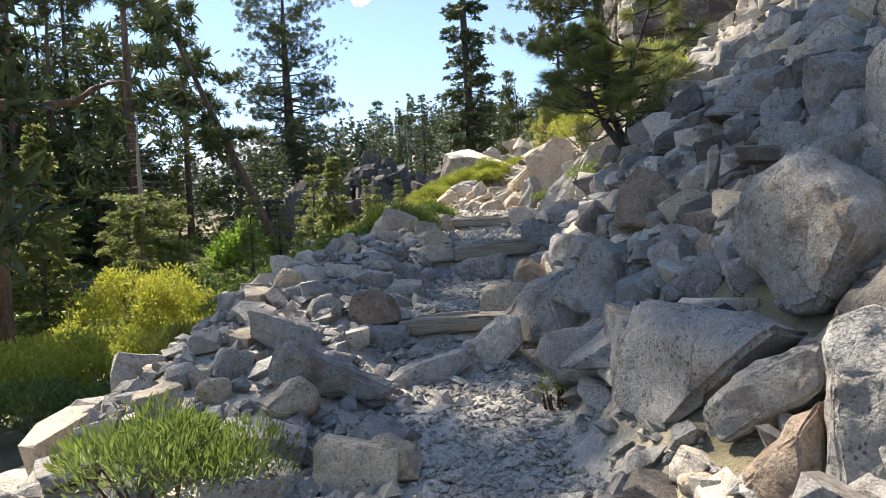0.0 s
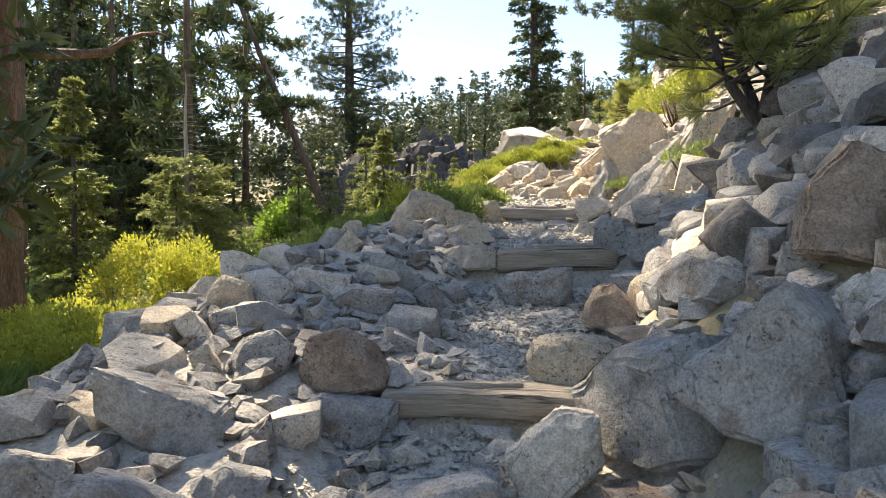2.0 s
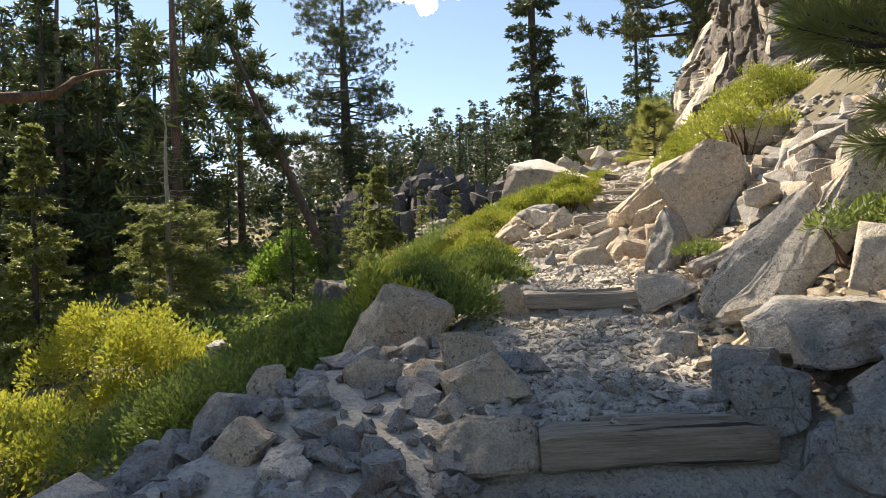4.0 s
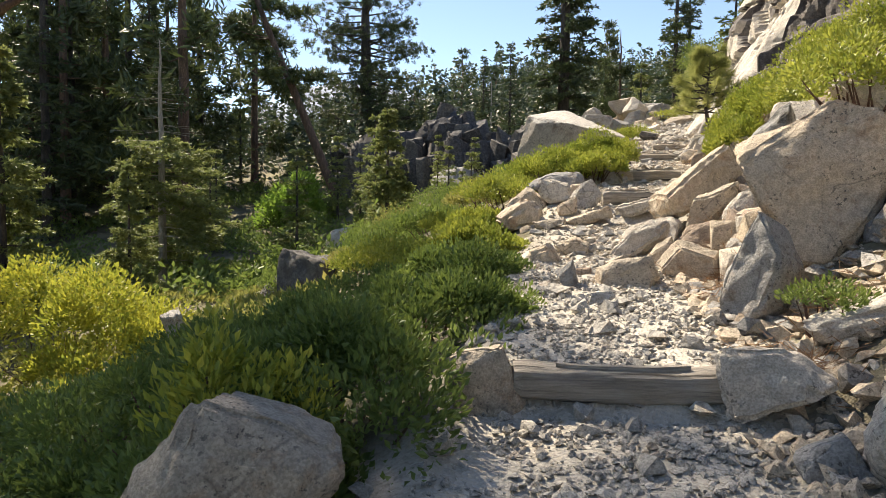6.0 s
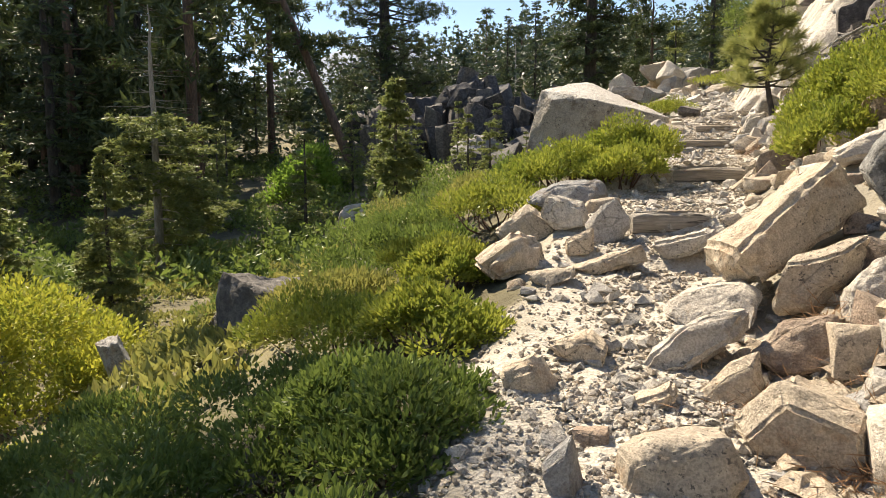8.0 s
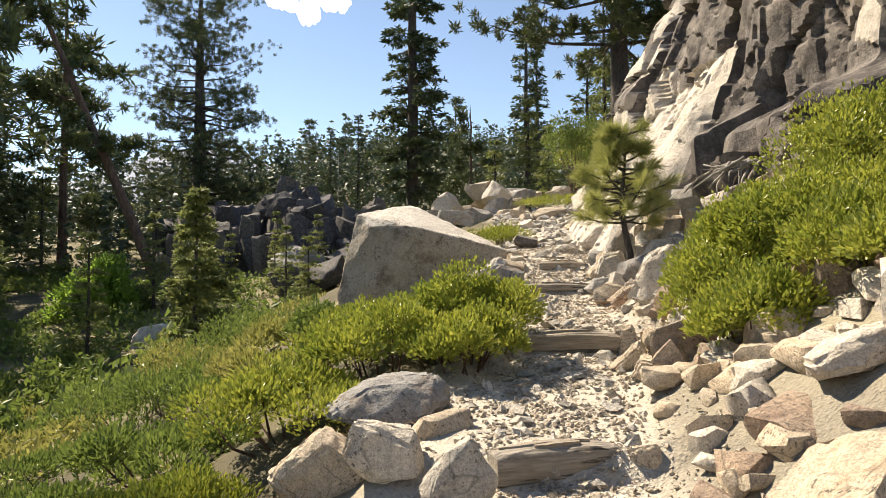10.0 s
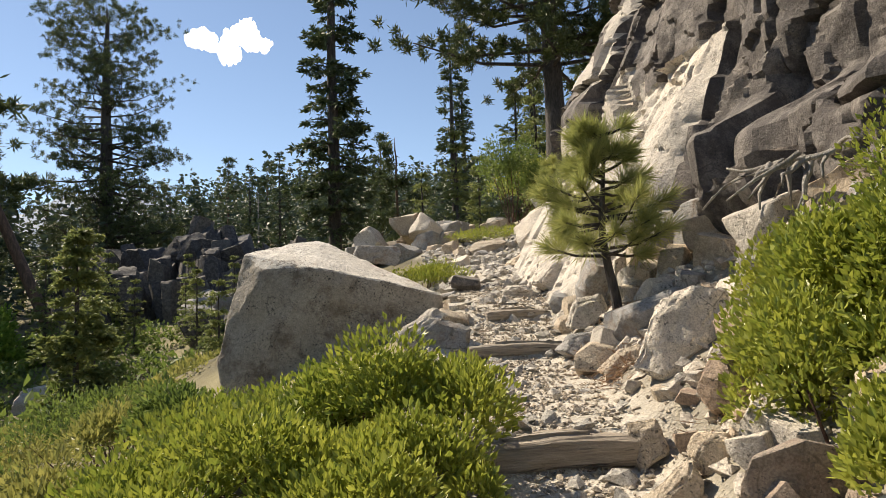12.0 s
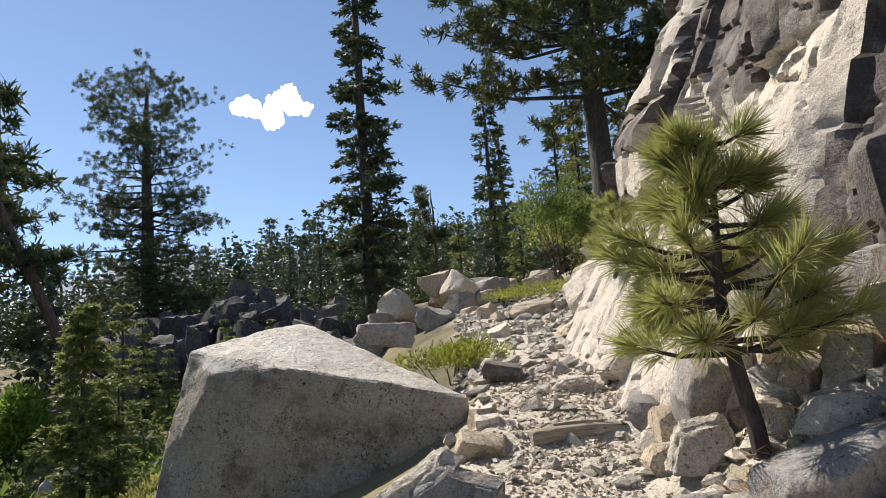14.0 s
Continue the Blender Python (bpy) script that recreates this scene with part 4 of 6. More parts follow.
boulder(3.44, 22.35, 4.14, 0.71, 0.64, 0.57, -16, "pale", ((-0.50, -0.16), (-0.17, 0.33), (0.50, 0.50), (0.42, -0.22), (0.04, -0.50)))
boulder(1.12, 17.41, 2.90, 0.29, 0.33, 0.41, -12, "grey", ((-0.37, 0.50), (-0.03, 0.46), (0.50, -0.34), (0.06, -0.50), (-0.50, -0.23)))
boulder(1.36, 18.04, 3.00, 0.29, 0.20, 0.22, -14, "tan", ((-0.50, 0.50), (0.46, 0.21), (0.50, -0.45), (-0.18, -0.50)))
boulder(-1.19, 4.72, 0.81, 0.51, 0.41, 0.41, 25, "grey", ((-0.50, 0.50), (-0.38, 0.37), (0.50, 0.12), (0.50, -0.22), (0.14, -0.50), (-0.48, 0.04)))
boulder(-0.63, 5.32, 0.90, 0.47, 0.37, 0.35, 12, "rust", ((-0.50, -0.10), (-0.40, 0.38), (-0.04, 0.50), (0.29, 0.26), (0.50, -0.33), (-0.06, -0.50), (-0.45, -0.35)))
boulder(-0.59, 5.12, 0.69, 0.44, 0.35, 0.27, 12, "grey", ((-0.50, 0.29), (-0.32, 0.50), (0.49, 0.34), (0.50, -0.12), (-0.06, -0.50), (-0.40, -0.30)))
boulder(-0.75, 4.00, 0.68, 0.76, 0.34, 0.43, 22, "grey", ((-0.50, 0.01), (-0.41, 0.50), (-0.29, 0.43), (0.49, -0.28), (0.50, -0.44), (0.37, -0.50), (-0.45, -0.22)))
boulder(-0.91, 3.66, 0.58, 0.34, 0.27, 0.24, 28, "tan", ((-0.50, -0.03), (0.10, 0.50), (0.40, 0.23), (0.50, -0.24), (0.33, -0.50), (-0.46, -0.28)))
boulder(-0.23, 4.59, 0.54, 0.64, 0.32, 0.23, 4, "grey", ((-0.50, -0.23), (-0.18, 0.27), (0.45, 0.50), (0.50, 0.08), (0.17, -0.50), (-0.27, -0.38)))
boulder(-0.26, 8.15, 1.50, 0.44, 0.35, 0.25, 0, "tan", ((-0.50, 0.09), (0.12, 0.50), (0.50, -0.26), (-0.38, -0.50)))
boulder(-0.23, 7.75, 1.29, 0.54, 0.44, 0.24, 1, "tan", ((-0.50, 0.25), (-0.20, 0.50), (0.37, 0.44), (0.50, -0.38), (-0.39, -0.50)))
boulder(-0.39, 6.64, 1.09, 0.29, 0.23, 0.23, 1, "grey", ((-0.50, 0.15), (-0.10, 0.50), (0.50, -0.38), (-0.11, -0.50)))
boulder(-0.61, 6.81, 1.19, 0.28, 0.22, 0.25, 4, "grey", ((-0.50, 0.21), (-0.15, 0.50), (0.50, -0.12), (0.31, -0.50), (-0.32, -0.40)))
boulder(-0.77, 6.26, 1.11, 0.41, 0.32, 0.19, 7, "grey", ((-0.50, 0.06), (-0.19, 0.50), (0.50, 0.27), (0.38, -0.50), (-0.39, -0.36)))
boulder(-1.03, 5.31, 0.93, 0.31, 0.25, 0.25, 15, "grey", ((-0.50, -0.11), (-0.32, 0.39), (0.18, 0.50), (0.50, 0.16), (0.26, -0.50), (-0.34, -0.47)))
boulder(-1.46, 5.97, 1.14, 0.28, 0.23, 0.28, 16, "tan", ((-0.50, 0.05), (-0.14, 0.50), (0.36, 0.29), (0.50, -0.24), (-0.43, -0.50)))
boulder(-1.45, 5.51, 1.01, 0.21, 0.17, 0.22, 19, "pale", ((-0.50, 0.25), (-0.04, 0.50), (0.50, -0.18), (-0.00, -0.50)))
boulder(-1.27, 5.25, 0.92, 0.18, 0.15, 0.17, 18, "tan", ((-0.50, 0.17), (-0.00, 0.50), (0.50, -0.31), (-0.20, -0.50)))
boulder(-1.09, 6.44, 1.19, 0.41, 0.33, 0.18, 10, "pale", ((-0.50, -0.23), (-0.30, 0.50), (0.50, 0.23), (0.37, -0.50)))
boulder(-1.13, 7.32, 1.41, 0.28, 0.23, 0.22, 7, "tan", ((-0.50, -0.27), (0.05, 0.50), (0.50, 0.07), (0.20, -0.50)))
boulder(-0.84, 4.74, 0.73, 0.15, 0.16, 0.20, 15, "grey", ((-0.50, 0.06), (0.32, 0.50), (0.50, -0.37), (-0.32, -0.50)))
boulder(-0.81, 4.46, 0.66, 0.24, 0.19, 0.14, 17, "grey", ((-0.50, -0.03), (-0.17, 0.50), (0.50, 0.15), (0.32, -0.50), (-0.29, -0.42)))
boulder(-1.75, 4.30, 0.67, 0.25, 0.20, 0.12, 35, "pale", ((-0.50, -0.50), (-0.38, 0.28), (0.20, 0.50), (0.50, -0.19), (-0.08, -0.45)))
boulder(-1.59, 4.17, 0.63, 0.13, 0.10, 0.11, 34, "tan", ((-0.46, 0.47), (0.50, 0.50), (0.37, -0.50), (-0.50, -0.44)))
boulder(-1.44, 4.30, 0.70, 0.30, 0.24, 0.24, 31, "grey", ((-0.50, -0.16), (-0.17, 0.50), (0.50, 0.20), (0.31, -0.50), (-0.28, -0.45)))
boulder(-1.43, 3.95, 0.60, 0.23, 0.18, 0.19, 36, "tan", ((-0.50, 0.08), (-0.23, 0.50), (0.44, 0.30), (0.50, -0.50), (-0.34, -0.38)))
boulder(0.59, 4.56, 0.55, 0.50, 0.30, 0.18, -30, "rust", ((-0.50, 0.48), (-0.09, 0.50), (0.50, -0.05), (0.46, -0.49), (-0.09, -0.50)))
boulder(-1.09, 8.66, 1.44, 0.18, 0.14, 0.17, 16, "grey", ((-0.50, -0.20), (-0.12, 0.50), (0.50, 0.31), (0.48, -0.29), (-0.29, -0.50)))
boulder(0.78, 8.98, 1.53, 0.29, 0.17, 0.17, -20, "grey", ((-0.50, -0.41), (-0.15, 0.50), (0.49, 0.44), (0.50, -0.35), (-0.23, -0.50)))
boulder(0.91, 8.09, 1.50, 0.32, 0.26, 0.28, -35, "grey", ((-0.50, 0.40), (-0.31, 0.50), (0.36, 0.48), (0.50, -0.17), (-0.46, -0.50)))
boulder(1.21, 8.69, 1.60, 0.35, 0.25, 0.24, -34, "pale", ((-0.50, -0.50), (0.33, 0.50), (0.50, 0.17), (-0.14, -0.46)))
boulder(1.17, 8.85, 1.60, 0.31, 0.22, 0.26, -28, "tan", ((-0.50, -0.47), (0.29, 0.50), (0.50, 0.33), (-0.10, -0.50)))
boulder(1.06, 9.78, 1.64, 0.24, 0.19, 0.18, -19, "grey", ((-0.50, -0.05), (0.19, 0.50), (0.50, -0.12), (0.42, -0.50), (-0.42, -0.39)))
boulder(0.33, 13.17, 2.17, 0.31, 0.25, 0.18, -7, "tan", ((-0.50, 0.11), (0.18, 0.50), (0.50, 0.11), (0.47, -0.49), (-0.16, -0.50)))
boulder(0.12, 12.82, 2.13, 0.29, 0.23, 0.20, -4, "tan", ((-0.50, 0.08), (0.13, 0.50), (0.50, -0.32), (0.31, -0.50), (-0.39, -0.45)))
boulder(0.63, 12.74, 2.08, 0.27, 0.21, 0.14, -13, "tan", ((-0.50, -0.33), (0.39, 0.50), (0.50, -0.04), (-0.12, -0.50)))
boulder(0.38, 12.36, 2.02, 0.15, 0.12, 0.09, -9, "rust", ((-0.50, 0.33), (0.46, 0.50), (0.50, -0.43), (-0.39, -0.50)))
boulder(0.27, 12.03, 2.04, 0.14, 0.17, 0.21, -7, "grey", ((-0.50, 0.05), (0.19, 0.50), (0.50, -0.34), (-0.19, -0.50)))
boulder(0.98, 12.83, 2.14, 0.28, 0.23, 0.29, -15, "tan", ((-0.50, -0.32), (-0.01, 0.28), (0.40, 0.50), (0.50, 0.00), (0.11, -0.50)))
rock(-0.91, 2.90, 0.34, 0.45, 0.34, 0.24, 17, 0, "grey")
rock(-0.52, 3.09, 0.37, 0.43, 0.37, 0.29, 10, 0, "tan")
rock(-0.35, 3.16, 0.38, 0.34, 0.26, 0.28, 6, -35, "tan")
rock(-1.90, 3.26, 0.38, 0.36, 0.29, 0.23, 30, 10, "grey")
rock(-1.67, 3.73, 0.57, 0.31, 0.24, 0.25, 24, 10, "tan")
rock(1.73, 3.96, 1.76, 0.24, 0.18, 0.12, -27, 0, "dark")
rock(1.57, 4.18, 1.73, 0.13, 0.11, 0.30, -23, -10, "grey")
rock(-1.75, 4.69, 0.81, 0.24, 0.21, 0.16, 28, 0, "grey")
rock(1.16, 6.66, 1.52, 0.35, 0.27, 0.13, -17, 12, "grey")
rock(-2.25, 9.88, 0.76, 0.39, 0.30, 0.40, 28, 40, "tan")
rock(-1.53, 9.95, 1.05, 0.26, 0.21, 0.24, 19, 30, "grey")
rock(1.80, 10.40, 2.47, 0.32, 0.25, 0.25, -23, 20, "pale")
rock(-3.16, 10.84, 0.34, 0.46, 0.41, 0.35, 31, 0, "mottled")
rock(-3.72, 11.85, 0.33, 0.46, 0.36, 0.47, 31, 40, "tan")
rock(2.00, 16.46, 2.90, 0.28, 0.21, 0.17, -15, 0, "tan")
rock(-6.26, 18.81, 0.19, 0.64, 0.57, 0.89, 25, 20, "grey")
rock(1.46, 19.09, 3.24, 0.28, 0.22, 0.15, -9, 0, "dark")
rock(1.89, 19.50, 3.30, 0.19, 0.15, 0.11, -14, 0, "grey")
rock(1.09, 19.54, 3.30, 0.42, 0.25, 0.31, -2, 25, "pale")
rock(2.96, 22.42, 3.95, 0.47, 0.28, 0.17, -17, 0, "pale")
rock(3.68, 23.01, 4.26, 0.71, 0.56, 0.58, -20, 25, "pale")
rock(2.47, 23.07, 4.09, 0.43, 0.34, 0.27, -12, -10, "dark")
rock(1.43, 24.21, 4.56, 0.69, 0.53, 0.31, -3, 0, "grey")
rock(3.97, 25.31, 4.57, 0.75, 0.52, 0.37, -17, 10, "tan")
rock(4.53, 25.70, 5.09, 1.49, 0.74, 1.14, -20, 38, "pale")
rock(4.05, 28.41, 5.04, 0.87, 0.67, 0.43, -14, 5, "tan")
rock(5.70, 28.54, 6.04, 1.14, 0.56, 0.91, -20, 38, "pale")
rock(5.05, 31.17, 5.81, 0.86, 0.60, 0.53, -15, 10, "tan")
rock(-11.89, 49.18, 0.20, 2.51, 2.24, 2.01, 14, 0, "pale")
rock(-3.35, 17.6, 1.12, 1.15, 1.0, 1.4, 80, -5, "dark")


# ---- rocks that fill the bank and the talus ----
HEAP = {}


def fill(seed, many, y0, y1, d0, d1, s0, s1, tones, label, sink=0.12, single=0.42, free=True, near=0.8):
    """Rocks over a stretch of ground: the larger ones singly, the small ones heaped by stone."""
    rnd = random.Random(seed)
    for k in range(many):
        y = rnd.uniform(y0, y1)
        x = trail_x(y) + rnd.uniform(d0, d1)
        if d1 < 0 and x < trail_x(y) - np.interp(y, WIDE_Y, WIDE_X) - 0.9:
            continue
        s = s0 + (s1 - s0) * rnd.random() ** 2.2
        if 8.7 < y < 12.2 and 0 < x - trail_x(y) < 1.3 + 0.5 * s:
            continue
        if any(math.hypot(x - px, y - py) < near * pr + 0.15 * s for px, py, pr in HEROES):
            continue
        if free and any(math.hypot(x - px, y - py) < 0.62 * pr + 0.5 * s for px, py, pr in PLACED):
            continue
        tone = rnd.choice(tones)
        sx, sy, sz = s * rnd.uniform(0.8, 1.4), s * rnd.uniform(0.7, 1.1), s * rnd.uniform(0.5, 0.9)
        i = rnd.randrange(26)
        m = pose(x, y, float(lie(x, y)) + sz * sink, rnd.uniform(-22, 22), rnd.uniform(-22, 22), rnd.uniform(0, 360)) @ Matrix.Diagonal((sx, sy, sz, 1))
        if s < single:
            HEAP.setdefault(tone, []).append((i, m))
            continue
        ob = new("rock", pooled(i, tone))
        ob.matrix_world = m
        tagged(ob, f"broken {TONE_WORDS[tone]} granite rock {label}", "rock", "rocks along the trail")


def heap(tone, stones):
    V, F, base = [], [], 0
    for i, m in stones:
        me = pooled(i, tone, True)
        n = len(me.vertices)
        co = np.empty(n * 3, np.float32)
        me.vertices.foreach_get("co", co)
        mm = np.array(m)
        V.append(co.reshape(-1, 3) @ mm[:3, :3].T + mm[:3, 3])
        tri = np.empty(len(me.loops), np.int32)
        me.loops.foreach_get("vertex_index", tri)
        F.append(tri.reshape(-1, 3) + base)
        base += n
    me = mesh_of("small_rocks", np.concatenate(V), np.concatenate(F))
    me.shade_smooth()
    me.set_sharp_from_angle(angle=radians(34))
    me.materials.append(ROCK[tone])
    tagged(new("small_rocks", me), f"small {TONE_WORDS[tone]} granite rocks packed along the trail", "rocks", "", "stuff")


fill(11, 260, 0.2, 8.8, -2.7, -0.5, 0.14, 0.5, ("grey", "grey", "tan", "pale"), "in the bank below the trail")
fill(12, 800, 1.6, 11.5, 0.62, 4.8, 0.2, 0.56, ("grey", "grey", "grey", "dark", "pale"), "in the talus above the trail", single=0.45)
fill(18, 60, 1.2, 3.6, 0.6, 1.5, 0.1, 0.4, ("grey", "dark", "tan"), "at the foot of the talus")
fill(17, 60, -1.5, 2.2, 1.4, 4.6, 0.3, 0.9, ("grey", "dark"), "in the talus above the trail", single=0.4)
fill(19, 2600, 0.8, 11.6, 0.72, 3.6, 0.13, 0.42, ("grey", "grey", "grey", "dark", "tan", "pale"), "packed in the talus", sink=-0.02, single=1.0, free=False)
fill(20, 260, 11.6, 18.0, 0.8, 2.4, 0.12, 0.36, ("tan", "tan", "pale", "rust"), "packed beside the steps", sink=-0.02, single=1.0, free=False)
fill(13, 200, 10.5, 18.5, 0.6, 2.2, 0.12, 0.45, ("tan", "tan", "pale", "rust"), "beside the trail steps")
fill(14, 90, 18.5, 24, 0.55, 1.6, 0.10, 0.40, ("pale", "tan", "grey"), "under the cliff")
fill(15, 36, 14, 23, -1.2, -0.5, 0.10, 0.32, ("tan", "pale", "grey"), "on the edge of the trail")
fill(16, 14, 25, 36, -0.6, 1.5, 0.25, 0.8, ("pale", "tan", "grey"), "along the upper trail")
fill(22, 70, 17.6, 22.0, 0.95, 2.5, 0.18, 0.75, ("pale", "pale", "tan", "grey"), "under the cliff", single=0.45)
fill(25, 420, 1.4, 6.5, 0.85, 2.7, 0.14, 0.32, ("grey", "grey", "dark", "pale"), "in the gaps of the talus", sink=0.1, single=0.9, free=False, near=0.4)
fill(24, 200, -0.4, 5.0, 0.7, 2.2, 0.12, 0.34, ("grey", "grey", "grey", "dark", "pale"), "at the foot of the talus", sink=0.05, single=0.9, free=False)
fill(23, 60, 8.7, 12.2, 1.3, 2.2, 0.15, 0.5, ("tan", "pale", "grey"), "at the foot of the talus", single=0.9)
for stone, stones in HEAP.items():
    heap(stone, stones)


def rubble_pile():
    rnd = random.Random(21)
    for k in range(30):
        a, r = rnd.uniform(0, 6.28), rnd.random() ** 0.6 * 1.9
        x, y = 2.6 + math.cos(a) * r * 1.15, 31.5 + math.sin(a) * r * 0.7
        s = rnd.uniform(0.3, 0.75)
        z = float(lie(x, y)) + 0.75 * max(0, 1 - r / 1.9) + 0.05
        ob = new("rock", pooled(rnd.randrange(26), rnd.choice(("pale", "tan", "tan", "grey"))))
        ob.matrix_world = pose(x, y, z, rnd.uniform(-25, 25), rnd.uniform(-25, 25), rnd.uniform(0, 360)) @ Matrix.Diagonal((s * 1.2, s, s * 0.9, 1))
        tagged(ob, "angular tan granite rock in a rubble heap", "rock", "rubble heap")


rubble_pile()


def gravel(name, seed, many, spots, s0, s1, tone, label):
    """Loose stones too many to count, as one mesh of small split blocks."""
    rng = np.random.default_rng(seed)
    x, y = spots(rng, many)
    z = lie(x, y)
    s = s0 + (s1 - s0) * rng.uniform(0, 1, many) ** 1.9
    corner = np.array([(-1, -0.7, 0), (0.1, -1, 0.1), (1, -0.3, 0), (0.6, 0.9, 0.1), (-0.6, 0.8, 0), (-0.35, -0.3, 0.9), (0.5, -0.2, 0.75), (0.05, 0.45, 0.85), (0, 0, -0.8)], float) * 0.5
    C = (corner[None] + rng.uniform(-0.17, 0.17, (many, 9, 3))) * (s[:, None] * np.stack([rng.uniform(0.9, 1.5, many), rng.uniform(0.7, 1.15, many), rng.uniform(0.55, 1.1, many)], 1))[:, None]
    a, t = rng.uniform(0, 2 * np.pi, many), rng.normal(0, 0.35, many)
    ca, sa, ct, st = np.cos(a), np.sin(a), np.cos(t), np.sin(t)
    X1, Z1 = C[..., 0] * ct[:, None] - C[..., 2] * st[:, None], C[..., 0] * st[:, None] + C[..., 2] * ct[:, None]
    X2, Y2 = X1 * ca[:, None] - C[..., 1] * sa[:, None], X1 * sa[:, None] + C[..., 1] * ca[:, None]
    V = np.stack([X2 + x[:, None], Y2 + y[:, None], Z1 + (z + s * 0.12)[:, None]], -1).reshape(-1, 3)
    tri = np.array([(0, 1, 5), (1, 6, 5), (1, 2, 6), (2, 3, 6), (3, 7, 6), (3, 4, 7), (4, 5, 7), (4, 0, 5), (5, 6, 7), (1, 0, 8), (2, 1, 8), (3, 2, 8), (4, 3, 8), (0, 4, 8)])
    F = (np.arange(many)[:, None, None] * 9 + tri[None]).reshape(-1, 3)
    me = mesh_of(name, V, F)
    me.materials.append(tone)
    tagged(new(name, me), label, "gravel", "", "stuff")


def on_tread(lo, hi, half):
    def spots(rng, n):
        y = rng.uniform(lo, hi, n)
        return np.interp(y, BEND_Y, BEND_X) + np.clip(rng.normal(0, half, n), -2 * half, 2.2 * half), y
    return spots


def on_bank(lo, hi, d0, d1):
    def spots(rng, n):
        y = rng.uniform(lo, hi, n)
        return np.interp(y, BEND_Y, BEND_X) + rng.uniform(d0, d1, n), y
    return spots


LOOSE = granite("loose_gravel_stone", (0.64, 0.61, 0.565), (0.54, 0.51, 0.46), (0.34, 0.27, 0.20), 0.6)
gravel("gravel", 31, 19000, on_tread(0.8, 13.0, 0.38), 0.009, 0.046, LOOSE, "loose grey gravel strewn over the trail")
TAN_LOOSE = granite("loose_tan_stone", (0.62, 0.545, 0.45), (0.52, 0.46, 0.385), (0.36, 0.27, 0.19), 0.6)
gravel("gravel", 32, 17000, on_tread(12.0, 24.0, 0.42), 0.008, 0.042, TAN_LOOSE, "loose tan gravel strewn over the trail")
gravel("rubble", 36, 1500, on_bank(23.0, 36.0, -0.9, 1.6), 0.05, 0.2, LOOSE, "broken stones over the upper trail")
gravel("rubble", 37, 2600, on_bank(8.0, 13.5, 0.45, 1.9), 0.02, 0.13, ROCK["tan"], "broken tan stones at the foot of the talus")
gravel("rubble", 38, 2200, on_bank(17.0, 23.0, 0.7, 2.4), 0.02, 0.15, ROCK["pale"], "broken pale stones under the cliff")
gravel("rubble", 33, 900, on_tread(1.0, 24.0, 0.5), 0.045, 0.13, LOOSE, "fist-sized broken stones along the trail")
gravel("rubble", 34, 1500, on_bank(0.0, 9.0, -2.3, -0.4), 0.05, 0.17, ROCK["grey"], "small broken stones between the bank rocks")
gravel("rubble", 35, 1500, on_bank(-1.0, 14.0, 0.5, 2.8), 0.05, 0.17, ROCK["grey"], "small broken stones between the talus rocks")


# ---- cliffs ----
def cells(u, v, seed, count_u, count_v):
    """Jittered cells over u, v: the nearest cell's own numbers, the offset from its middle, and the gap to its joint."""
    rng = np.random.default_rng(seed)
    jit = rng.uniform(0.12, 0.88, (count_u + 4, count_v + 4, 2))
    own = rng.uniform(0, 1, (count_u + 4, count_v + 4, 4))
    iu, iv = np.floor(u).astype(int), np.floor(v).astype(int)
    d1, d2 = np.full(u.shape, 9.0), np.full(u.shape, 9.0)
    pick, ou, ov = np.zeros(u.shape + (4,)), np.zeros(u.shape), np.zeros(u.shape)
    for a in (-1, 0, 1):
        for b in (-1, 0, 1):
            cu, cv = np.clip(iu + a + 1, 0, count_u + 3), np.clip(iv + b + 1, 0, count_v + 3)
            du, dv = u - (iu + a + jit[cu, cv, 0]), v - (iv + b + jit[cu, cv, 1])
            # blocks rather than bubbles: distance grows along the axes
            d = np.maximum(np.abs(du), np.abs(dv)) * 0.93 + np.hypot(du, dv) * 0.07
            near = d < d1
            d2 = np.where(near, d1, np.minimum(d2, d))
            d1 = np.where(near, d, d1)
            pick = np.where(near[..., None], own[cu, cv], pick)
            ou, ov = np.where(near, du, ou), np.where(near, dv, ov)
    return pick, ou, ov, d2 - d1


def smooth(a, b, t):
    k = np.clip((t - a) / (b - a), 0, 1)
    return k * k * (3 - 2 * k)


